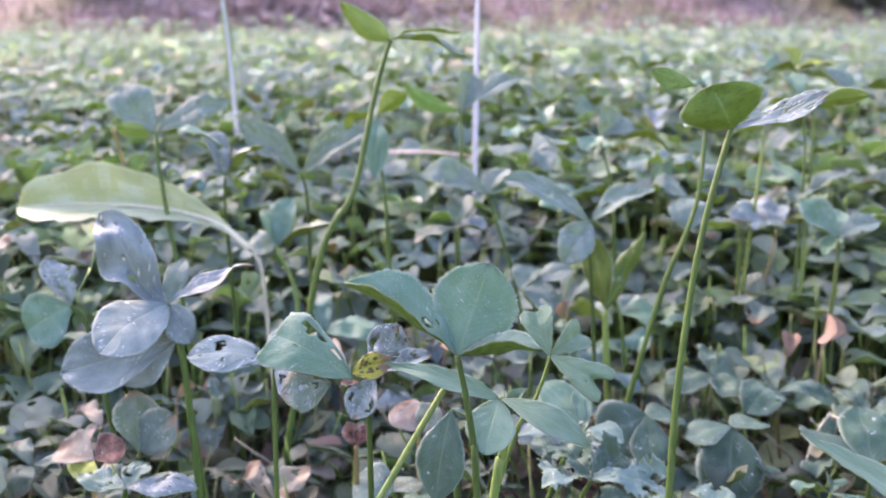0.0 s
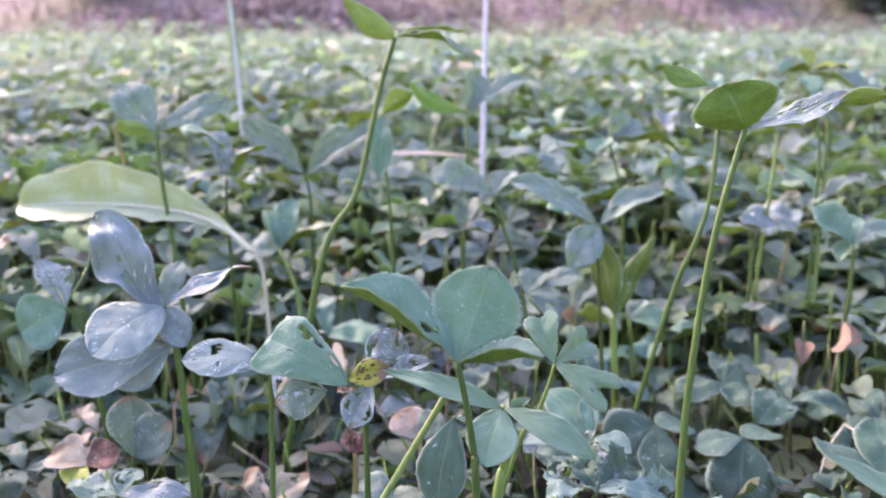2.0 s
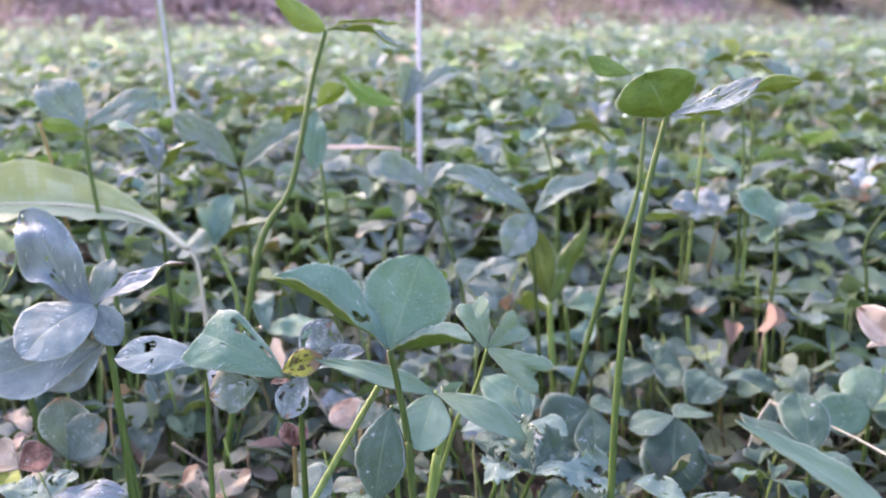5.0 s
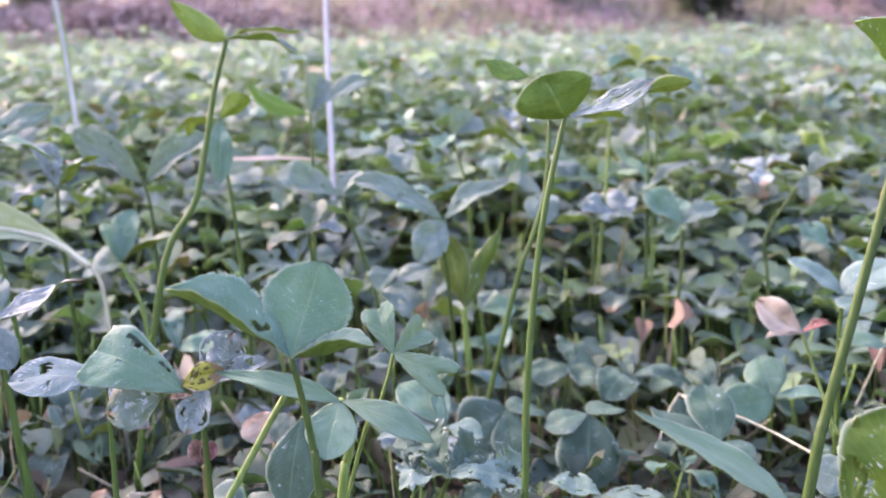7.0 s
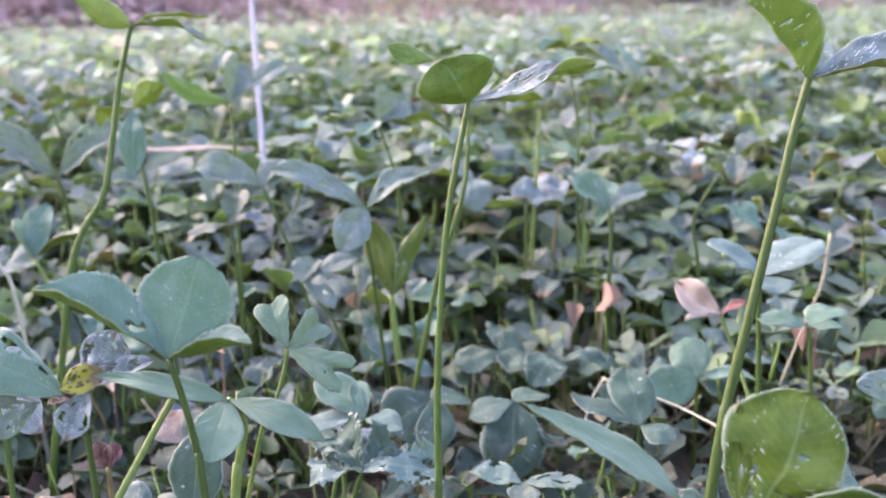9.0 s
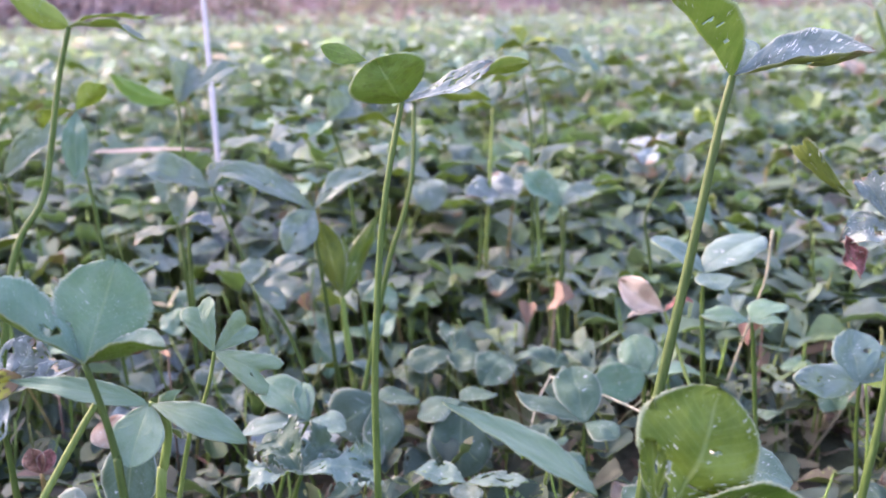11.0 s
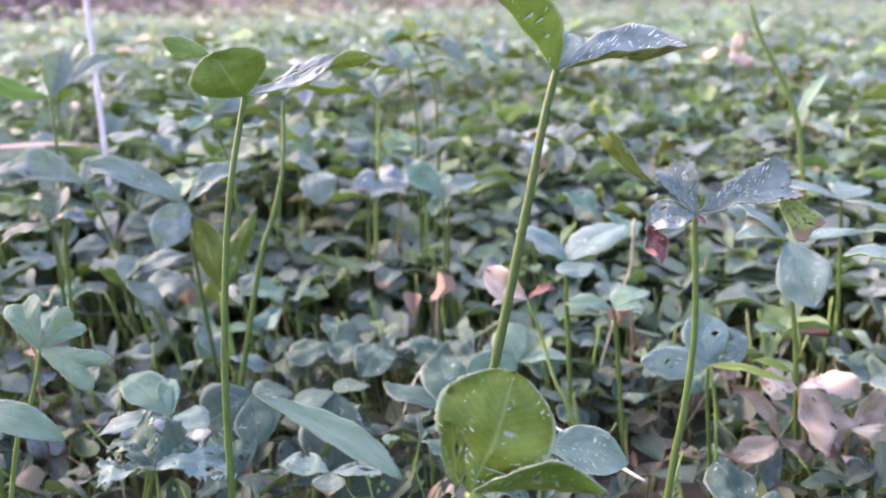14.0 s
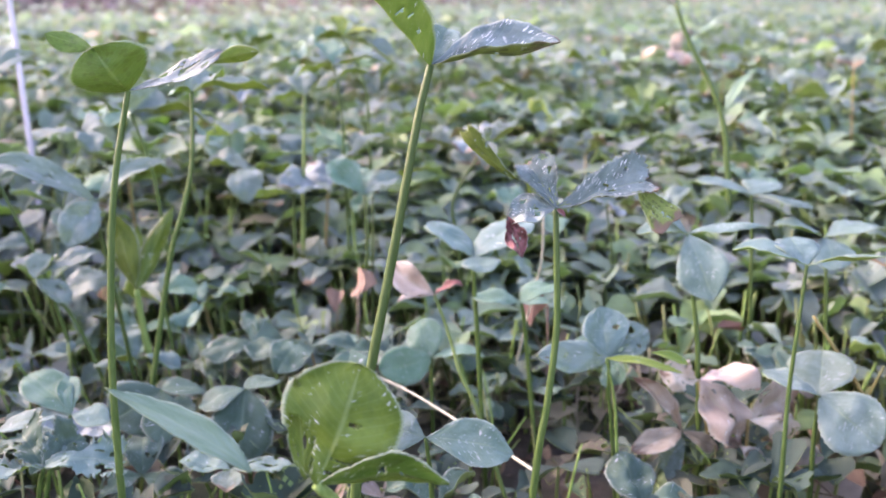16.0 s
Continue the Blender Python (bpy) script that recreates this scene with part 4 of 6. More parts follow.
plant('withered pinkish clover leaves hanging', (0.3100, 0.2850, 0.0530),
      [lf(-0.0180, 0.0020, 0.0070, 0.0150, skin='papery', torn=0.34, face=(0, -0.8, 0.6), ripple=0.40, nu=44, nv=26),
       lf(0.0160, -0.0120, -0.0260, 0.0235, skin='cream', torn=0.24, face=(0, -0.85, 0.5), ripple=0.37, nu=44, nv=26),
       lf(0.0370, 0.0060, -0.0090, 0.0150, skin='papery', torn=0.27, face=(0, -0.6, 0.8), ripple=0.40, nu=44, nv=26)],
      [(0.3170, 0.2870, 0.0300), (0.3210, 0.2870, 0.0050)], skin='cream', stalk='red')
plant('bleached clover leaf with torn margin', (0.3280, 0.2750, 0.0370),
      [lf(0.0310, 0.0060, 0.0060, 0.0180, skin='cream', torn=0.27, face=(0, -0.8, 0.6), ripple=0.35, nu=44, nv=26),
       lf(0.0230, -0.0040, -0.0120, 0.0105, skin='papery', torn=0.32, face=(0, -0.7, 0.6), ripple=0.40, nu=44, nv=26),
       lf(0.0020, -0.0080, -0.0180, 0.0085, skin='papery', torn=0.22, face=(-0.2, -0.8, 0.5), ripple=0.45, fold=0.5, nu=44, nv=26, base=(-0.0060, -0.0040, -0.0090))],
      [(0.3300, 0.2770, 0.0170), (0.3290, 0.2770, 0.0040)], skin='cream', stalk='red')
plant('dull olive clover low in the litter', (0.3070, 0.2900, 0.0280),
      [lf(-0.0190, 0.0040, 0.0280, 0.0085, skin='cream', ripple=0.2, fold=0.4, face=(0.2, -0.8, 0.5), nu=44, nv=26),
       lf(-0.0290, -0.0100, 0.0000, 0.0110, skin='cream', ripple=0.12, fold=0.3, face=(0, -0.7, 0.7), nu=44, nv=26),
       lf(-0.0190, -0.0140, -0.0150, 0.0110, skin='worn', ripple=0.2, fold=0.4, torn=0.1, face=(-0.2, -0.9, 0.4), nu=44, nv=26),
       lf(0.0210, 0.0080, 0.0010, 0.0100, skin='worn', ripple=0.15, fold=0.3, face=(0, -0.8, 0.6), nu=44, nv=26),
       lf(0.0140, -0.0060, -0.0090, 0.0075, skin='cream', ripple=0.2, fold=0.4, face=(0, -0.8, 0.5), nu=44, nv=26)],
      [(0.3110, 0.2920, 0.0120), (0.3140, 0.2920, -0.0020)], skin='worn', r=0.0007)
plant('grey-green clover with broad faded leaflets', (0.3347, 0.2446, 0.0604),
      [lf(-0.0155, 0.0131, 0.0061, 0.0160, skin='dusty'),
       lf(0.0111, 0.0131, 0.0114, 0.0240, skin='dusty', kind='round', roll=-2.6),
       lf(0.0123, -0.0187, -0.0137, 0.0240, skin='dusty', kind='round', roll=62.4)],
      [(0.3336, 0.2439, 0.0422), (0.3337, 0.2432, 0.0257)], skin='dusty')
plant('grey clover leaf on a pale stalk at the edge of litter', (0.3250, 0.2466, 0.1117),
      [lf(0.0249, -0.0092, 0.0019, 0.0120, skin='blue', roll=-15),
       lf(0.0035, 0.0159, 0.0060, 0.0180, skin='blue'),
       lf(-0.0215, 0.0125, 0.0053, 0.0140, skin='blue')],
      [(0.3209, 0.2434, 0.0898), (0.3178, 0.2413, 0.0648), (0.3158, 0.2386, 0.0391)], skin='blue', stalk='green', r=0.0008)
plant('tall spindly weed with forked stalk', (0.4336, 0.5120, 0.2015),
      [lf(-0.0129, 0.0114, 0.0104, 0.0086, skin='cream', fold=0.40, ripple=0.12, nu=34, nv=20),
       lf(0.0106, -0.0049, 0.0088, 0.0120, skin='dusty', fold=0.45, ripple=0.12, torn=0.08, nu=34, nv=20),
       lf(0.0456, -0.0213, -0.0394, 0.0103, skin='fresh', kind='lance', base=(0.0239, -0.0278, -0.0688), fold=0.45, ripple=0.12, nu=34, nv=20)],
      [(0.4390, 0.5038, 0.1793), (0.4500, 0.4919, 0.1506), (0.4550, 0.4829, 0.1256), (0.4556, 0.4752, 0.0933)], skin='dusty', stalk='green', r=0.0018, name='weed_plant', category='weed', group='')
plant('broad dark clover leaf raised on its stalk', (0.2076, 0.5178, 0.1720),
      [lf(-0.0066, 0.0167, 0.0128, 0.0172, skin='green', fold=0.45, ripple=0.12, nu=34, nv=20),
       lf(0.0322, -0.0094, 0.0014, 0.0138, skin='dusty', fold=0.45, ripple=0.12, torn=0.08, nu=34, nv=20),
       lf(-0.0242, -0.0032, -0.0062, 0.0138, skin='dusty', fold=0.45, ripple=0.12, torn=0.08, nu=34, nv=20)],
      [(0.2096, 0.5101, 0.1444), (0.2082, 0.5031, 0.1014)], skin='dusty', r=0.0009)
plant('yellowish young clover leaf above the canopy', (0.2258, 0.5821, 0.1853),
      [lf(-0.0043, 0.0083, 0.0146, 0.0120, skin='yellow', fold=0.45, ripple=0.12, nu=34, nv=20),
       lf(0.0228, -0.0061, 0.0026, 0.0138, skin='yellow', roll=10, fold=0.45, ripple=0.12, nu=34, nv=20),
       lf(-0.0193, -0.0061, -0.0001, 0.0189, skin='green', fold=0.45, ripple=0.12, nu=34, nv=20),
       lf(0.0316, -0.0244, -0.0168, 0.0206, skin='dusty', fold=0.45, ripple=0.12, torn=0.08, nu=34, nv=20)],
      [(0.2381, 0.5752, 0.1550), (0.2387, 0.5711, 0.1062)], skin='yellow', r=0.0009)
plant('clover with blue-green leaflets held in a shallow V', (0.2175, 0.4707, 0.1030),
      [lf(-0.0208, 0.0121, 0.0167, 0.0172, skin='green', fold=0.40, ripple=0.12, nu=34, nv=20),
       lf(0.0402, 0.0049, 0.0111, 0.0155, skin='dusty', kind='lance', fold=0.45, ripple=0.12, torn=0.08, nu=34, nv=20),
       lf(-0.0133, -0.0145, -0.0070, 0.0120, skin='green', fold=0.45, ripple=0.12, nu=34, nv=20)],
      [(0.2156, 0.4667, 0.0797), (0.2127, 0.4629, 0.0411)], skin='green', r=0.0009)
plant('grey wrinkled clover leaf among stalks', (0.2863, 0.4665, 0.1283),
      [lf(-0.0193, 0.0104, 0.0037, 0.0189, skin='worn', torn=0.15, fold=0.45, ripple=0.12, nu=34, nv=20),
       lf(0.0250, 0.0055, 0.0042, 0.0206, skin='worn', torn=0.2, fold=0.45, ripple=0.12, nu=34, nv=20),
       lf(-0.0091, -0.0186, -0.0121, 0.0120, skin='worn', fold=0.45, ripple=0.12, nu=34, nv=20)],
      [(0.2640, 0.4655, 0.0961), (0.2653, 0.4616, 0.0674)], skin='worn')
plant('dark green clover leaflet hanging edge on', (0.2116, 0.5072, 0.1180),
      [lf(0.0287, 0.0066, 0.0103, 0.0172, skin='dusty', fold=0.45, ripple=0.12, torn=0.08, nu=34, nv=20),
       lf(-0.0115, -0.0090, -0.0012, 0.0172, skin='dusty', fold=0.45, ripple=0.12, torn=0.08, nu=34, nv=20),
       lf(-0.0189, 0.0187, 0.0187, 0.0103, skin='fresh', kind='lance', fold=0.45, ripple=0.12, nu=34, nv=20)],
      [(0.2109, 0.5005, 0.0852), (0.2105, 0.4956, 0.0444)], skin='dusty', stalk='fresh', r=0.0012)
plant('clover stalk rising with small pale top leaf', (0.1896, 0.5207, 0.1543),
      [lf(0.0403, 0.0008, 0.0115, 0.0189, skin='dusty', fold=0.45, ripple=0.12, torn=0.08, nu=34, nv=20),
       lf(-0.0002, 0.0180, 0.0120, 0.0172, skin='dusty', fold=0.45, ripple=0.12, torn=0.08, nu=34, nv=20),
       lf(-0.0208, -0.0076, -0.0016, 0.0172, skin='dusty', fold=0.45, ripple=0.12, torn=0.08, nu=34, nv=20)],
      [(0.1858, 0.5136, 0.1185), (0.1815, 0.5086, 0.0748)], skin='dusty', stalk='fresh', r=0.0011)
plant('dark oval clover leaflet hanging low', (0.0131, 0.2921, 0.0843),
      [lf(-0.0084, -0.0151, -0.0256, 0.0170, skin='deep', fold=0.1, nu=16, nv=10, roll=-28.2),
       lf(0.0100, 0.0056, -0.0107, 0.0140, skin='deep')],
      [(0.0138, 0.2938, 0.0670)], skin='deep')
plant('small bluish clover leaf among litter', (-0.0089, 0.2980, 0.0486),
      [lf(-0.0140, 0.0066, 0.0021, 0.0170, skin='blue', kind='round', roll=-32.2),
       lf(0.0096, 0.0066, 0.0012, 0.0140, skin='worn')],
      [(-0.0083, 0.3001, 0.0409)], skin='blue')
plant('faded pinkish clover leaf under the spotted one', (-0.0012, 0.3312, 0.0566),
      [lf(-0.0100, 0.0079, 0.0070, 0.0150, skin='cream', kind='round', roll=-23.5),
       lf(0.0075, 0.0063, 0.0079, 0.0120, skin='worn', kind='round', roll=27.1)],
      [(-0.0014, 0.3309, 0.0396)], skin='cream', stalk='red')
plant('small red-brown withered clover leaf', (-0.0221, 0.3020, 0.0645),
      [lf(-0.0031, 0.0023, 0.0087, 0.0070, skin='brown', ripple=0.2, fold=0.5, roll=-39.0),
       lf(0.0030, 0.0021, 0.0078, 0.0060, skin='brown', ripple=0.2, fold=0.4, roll=55.8)],
      [(-0.0224, 0.3025, 0.0507)], skin='brown', stalk='red')
plant('small pale clover leaf at half height', (0.0988, 0.4485, 0.0656),
      [lf(0.0193, 0.0024, 0.0006, 0.0129, skin='fresh', roll=35.1, fold=0.45, ripple=0.12, nu=34, nv=20),
       lf(0.0083, 0.0124, 0.0076, 0.0103, skin='dusty', fold=0.45, ripple=0.12, torn=0.08, nu=34, nv=20)],
      [(0.1008, 0.4472, 0.0447)], skin='fresh')
plant('flat pale clover leaf far among stalks', (0.1884, 0.5583, 0.0469),
      [lf(-0.0248, 0.0044, 0.0020, 0.0138, skin='dusty', fold=0.45, ripple=0.12, torn=0.08, nu=34, nv=20),
       lf(0.0272, 0.0046, 0.0007, 0.0155, skin='dusty', fold=0.45, ripple=0.12, torn=0.08, nu=34, nv=20),
       lf(0.0104, 0.0178, 0.0045, 0.0155, skin='dusty', kind='round', fold=0.45, ripple=0.12, torn=0.08, nu=34, nv=20)],
      [(0.1904, 0.5570, 0.0259)], skin='dusty')
plant('orange and green withered clover leaf on litter', (-0.1185, 0.2995, 0.0593),
      [lf(-0.0151, 0.0047, 0.0029, 0.0160, skin='cream', ripple=0.1, roll=-29.3),
       lf(0.0093, 0.0055, 0.0049, 0.0140, skin='brown', ripple=0.1, roll=44.8),
       lf(-0.0040, -0.0072, -0.0037, 0.0160, skin='yellow', ripple=0.1)],
      [(-0.1203, 0.3003, 0.0465)], skin='cream', stalk='red')
plant('pale green dull clover leaflet standing in shade', (-0.1056, 0.3095, 0.0574),
      [lf(-0.0058, 0.0113, 0.0196, 0.0200, skin='worn', roll=17.7),
       lf(0.0130, 0.0070, 0.0103, 0.0180, skin='worn', kind='round', roll=36.3)],
      [(-0.1067, 0.3094, 0.0412)], skin='worn')
plant('torn bluish leaf lying on litter', (-0.0987, 0.2792, 0.0597),
      [lf(0.0253, 0.0006, 0.0012, 0.0100, roll=25.4, skin='silver', torn=0.5, nu=26, nv=18, ripple=0.15),
       lf(-0.0189, 0.0042, 0.0011, 0.0140, skin='blue', torn=0.4, nu=26, nv=18, ripple=0.15),
       lf(0.0042, 0.0096, 0.0047, 0.0120, skin='blue', torn=0.4, nu=26, nv=18, ripple=0.15)],
      [(-0.1003, 0.2802, 0.0480)], skin='blue')
plant('young green clover with three pointed leaflets', (0.1477, 0.6015, 0.0997),
      [lf(-0.0168, 0.0139, 0.0148, 0.0160, skin='fresh', kind='lance', fold=0.3),
       lf(0.0206, 0.0024, 0.0146, 0.0160, skin='fresh', kind='lance', fold=0.3),
       lf(0.0063, 0.0192, 0.0343, 0.0160, skin='fresh', kind='lance', fold=0.3, roll=16.0)],
      [(0.1463, 0.5993, 0.0764)], skin='fresh', stalk='fresh')
plant('broad pale clover leaf in middle distance', (0.1772, 0.5052, 0.0985),
      [lf(-0.0226, 0.0064, -0.0017, 0.0155, skin='dusty', fold=0.45, ripple=0.12, torn=0.08, nu=34, nv=20),
       lf(0.0229, -0.0046, 0.0006, 0.0172, skin='dusty', kind='round', fold=0.45, ripple=0.12, torn=0.08, nu=34, nv=20),
       lf(-0.0004, 0.0179, 0.0087, 0.0172, skin='dusty', fold=0.45, ripple=0.12, torn=0.08, nu=34, nv=20)],
      [(0.1757, 0.5025, 0.0734)], skin='dusty')
plant('clover leaf with dark blue-green leaflets on stalk', (0.2092, 0.4541, 0.1060),
      [lf(-0.0167, 0.0142, 0.0161, 0.0172, skin='green', roll=-32.4, fold=0.45, ripple=0.12, nu=34, nv=20),
       lf(0.0211, 0.0005, 0.0085, 0.0146, skin='dusty', roll=28.9, fold=0.45, ripple=0.12, torn=0.08, nu=34, nv=20),
       lf(0.0027, 0.0176, 0.0108, 0.0138, skin='green', fold=0.45, ripple=0.12, nu=34, nv=20)],
      [(0.2087, 0.4497, 0.0832), (0.2063, 0.4473, 0.0582)], skin='green')
plant('large grey clover leaf at field edge', (0.3851, 0.3581, 0.1097),
      [lf(-0.0238, 0.0137, 0.0072, 0.0200, skin='blue'),
       lf(0.0259, -0.0144, -0.0071, 0.0220, skin='blue'),
       lf(0.0180, 0.0108, 0.0037, 0.0200, skin='blue')],
      [(0.3852, 0.3553, 0.0857)], skin='blue')
plant('faded grey clover leaf spread above dry stalks', (0.4035, 0.3261, 0.0940),
      [lf(-0.0198, 0.0118, 0.0047, 0.0220, skin='blue'),
       lf(0.0292, -0.0035, 0.0035, 0.0240, skin='blue'),
       lf(-0.0067, -0.0165, -0.0112, 0.0200, skin='blue')],
      [(0.4041, 0.3222, 0.0669)], skin='blue')
plant('broad smooth clover leaflet over a bleached straw', (0.1820, 0.2450, 0.0710),
      [lf(0.0270, -0.0080, -0.0030, 0.0155, skin='blue', kind='oval', face=(0.05, -0.75, 0.7), fold=0.12, arch=0.06, ripple=0.06, nu=44, nv=26),
       lf(-0.0130, 0.0060, 0.0030, 0.0140, skin='dusty', face=(0, -0.7, 0.7))],
      [(0.1830, 0.2450, 0.0610), (0.1840, 0.2470, 0.0510)], skin='blue', r=0.0008)
plant('loose yellow-green blade by withered leaves', (0.2620, 0.2750, 0.0740),
      [lf(0.0300, -0.0040, -0.0080, 0.0050, skin='yellow', kind='lance', face=(0, -0.5, 0.85), fold=0.4, nu=24, nv=10),
       lf(0.0210, 0.0040, -0.0020, 0.0050, skin='yellow', kind='lance', face=(0, -0.6, 0.8), fold=0.4, nu=24, nv=10, base=(0.0360, 0.0000, -0.0080))],
      [(0.2680, 0.2790, 0.0550), (0.2710, 0.2810, 0.0340)], skin='yellow', stalk='fresh', r=0.0006)
LONG_LEAF = [(-0.0891, 0.4271, 0.1051), (-0.1076, 0.4347, 0.1167), (-0.1308, 0.4404, 0.1223), (-0.1588, 0.4450, 0.1244), (-0.1873, 0.4488, 0.1240), (-0.2180, 0.4522, 0.1219)]
GRASS_A = [(0.0235, 0.6195, 0.2484), (0.0228, 0.6177, 0.1824), (0.0219, 0.6158, 0.0763)]
GRASS_B = [(-0.1800, 0.7199, 0.2463), (-0.1781, 0.7259, 0.1902), (-0.1770, 0.7298, 0.1262)]
GRASS_C = [(-0.1634, 0.4505, 0.1643), (-0.1598, 0.4506, 0.1445), (-0.1561, 0.4490, 0.1187)]
DRY_BLADE = [(-0.0518, 0.5999, 0.1311), (-0.0320, 0.6012, 0.1303), (-0.0091, 0.6037, 0.1298), (0.0198, 0.6068, 0.1269)]
PALE_STALK = [(0.1721, 0.3600, 0.0516), (0.1943, 0.3275, 0.0501), (0.2129, 0.2898, 0.0455), (0.2252, 0.2545, 0.0442)]
PALE_STALK_END = [(0.1729, 0.3599, 0.0521), (0.1651, 0.3542, 0.0443), (0.1598, 0.3478, 0.0359)]
PALE_STEM = [(0.0138, 0.2484, 0.1148), (0.0061, 0.2403, 0.1041), (-0.0052, 0.2306, 0.0871)]
DRY_STEM = [(0.3461, 0.2643, 0.0834), (0.3639, 0.2627, 0.0598), (0.3784, 0.2631, 0.0396)]
THIN_STEM = [(0.2690, 0.3496, 0.1125), (0.2699, 0.3537, 0.0897), (0.2685, 0.3596, 0.0720)]

# ---- blades, straws and bare stalks ----


def ribbon(name, points, width, skin, label, category, cup=0.15, steps=5, pointed=True, up=(0, -0.45, 1), wavy=0.0, broad_tip=False):
    """A long leaf along a line: a midrib, two lifted halves, two skins and a rim."""
    path = glide(points, steps)
    n = len(path)
    o = path[0]
    verts, uvs, nv = [], [], 6
    for i, q in enumerate(path):
        d = (path[min(i + 1, n - 1)] - path[max(i - 1, 0)]).normalized()
        side = d.cross(Vector(up)).normalized()
        lift = side.cross(d).normalized()
        u = i / (n - 1)
        half = width / 2 * (max(0.06, math.sin(math.pi * min(1, 0.04 + 0.96 * u) ** 0.85) ** 0.7) if pointed else 1.0)
        if broad_tip:
            half = width / 2 * max(0.1, smooth(0.0, 0.72, u) * math.sqrt(max(0.0, 1 - (max(0.0, u - 0.66) / 0.34) ** 2.4)))
        for j in range(nv + 1):
            v = 2 * j / nv - 1
            w = half * (1 + 0.08 * noise.noise((u * 9, v, 3.3)))
            w *= 1 + wavy * (noise.noise((u * 7, 1 if v > 0 else 4, 6.0)) + 0.4 * noise.noise((u * 21, v, 2.0))) * abs(v)
            verts.append(q - o + lift * wavy * half * noise.noise((u * 8, v * 1.5, 9.0)) + side * w * v + lift * (cup * half * abs(v) + 0.05 * half * noise.noise((u * 14, v * 2, 1.0))))
            uvs.append((0.5 + 0.5 * v, u))
    quads = [(i * (nv + 1) + j, i * (nv + 1) + j + 1, (i + 1) * (nv + 1) + j + 1, (i + 1) * (nv + 1) + j) for i in range(n - 1) for j in range(nv)]
    m = len(verts)
    verts += [v - Vector((0, 0, 0.0003)) for v in verts]
    faces = quads + [(d + m, c + m, b + m, a + m) for a, b, c, d in quads]
    me = bpy.data.meshes.new(name)
    me.from_pydata(verts, [], faces)
    me.materials.append(TOP[skin])
    me.materials.append(UNDER[skin])
    lay = me.uv_layers.new(name="UVMap")
    idx = np.empty(len(me.loops), dtype=np.int32)
    me.loops.foreach_get("vertex_index", idx)
    lay.data.foreach_set("uv", np.array(uvs + uvs)[idx].astype(np.float32).ravel())
    me.polygons.foreach_set("material_index", [0] * len(quads) + [1] * len(quads))
    me.polygons.foreach_set("use_smooth", [True] * len(faces))
    ob = new(name, me)
    ob.location = o
    return tagged(ob, label, category)


def to_soil(points):
    """The line carried on, as it runs, into the soil."""
    p = [Vector(q) for q in points]
    d = p[-1] - p[-2]
    h = max(p[-1].z - ground_z(p[-1].x, p[-1].y) + 0.004, 0.002)
    k = h / max(-d.z, 0.3 * d.length)
    return p + [Vector((p[-1].x + d.x * k, p[-1].y + d.y * k, p[-1].z - h))]


def stalk(name, points, r0, r1, material, label, category):
    o = Vector(points[-1])
    ob = new(name, tube_mesh(name, points, r0, r1, STEM[material], o, 6))
    ob.location = o
    return tagged(ob, label, category)


long_leaf = ribbon("dandelion_leaf", LONG_LEAF, 0.033, "lettuce", "long pale green dandelion leaf with a white midrib", "leaf", 0.85, steps=9, up=(0, -0.75, 0.65), wavy=0.3, broad_tip=True)
rib = part("midrib", tube_mesh("midrib", [Vector(p) + Vector((0, -0.001, 0.0006)) for p in LONG_LEAF], 0.0014, 0.0004, STEM["straw"], LONG_LEAF[0], 6), long_leaf, Matrix.Translation(Vector(LONG_LEAF[0]) - long_leaf.location), "white midrib")
part("petiole", tube_mesh("petiole", [LONG_LEAF[0], Vector(LONG_LEAF[0]) + Vector((0.004, 0.002, -0.02)), root_of(LONG_LEAF[0][0] + 0.006, LONG_LEAF[0][1] + 0.004)], 0.0008, 0.0011, STEM["straw"], LONG_LEAF[0], 6), long_leaf, Matrix.Identity(4))
stalk("dry_grass", to_soil(GRASS_A), 0.0015, 0.0022, "pale", "pale dry grass stem standing upright", "grass")
stalk("dry_grass", to_soil(GRASS_B), 0.0016, 0.0022, "pale", "pale grey grass stem behind clover", "grass")
stalk("dry_grass", to_soil(GRASS_C), 0.0009, 0.0011, "red", "thin brownish grass stem", "grass")
ribbon("wild_grass", GRASS_B, 0.007, "blue", "grey-green grass blade along a dry stem", "grass", 0.4)
ribbon("straw", DRY_BLADE, 0.0045, "papery", "dry straw-coloured blade lying across clover", "straw", 0.2)
stalk("straw", PALE_STALK, 0.0004, 0.0006, "straw", "bleached straw lying slantwise in the clover", "straw")
stalk("straw", PALE_STALK_END, 0.0006, 0.0004, "straw", "broken end of a bleached straw", "straw")
stalk("bare_clover", to_soil(PALE_STEM), 0.0009, 0.001, "fresh", "leaning pale green bare clover stalk", "stalk")
stalk("straw", to_soil(DRY_STEM), 0.0006, 0.0007, "red", "slanting dry straw between faded leaves", "straw")
stalk("straw", to_soil(THIN_STEM), 0.0007, 0.0005, "straw", "short pale broken stalk", "straw")

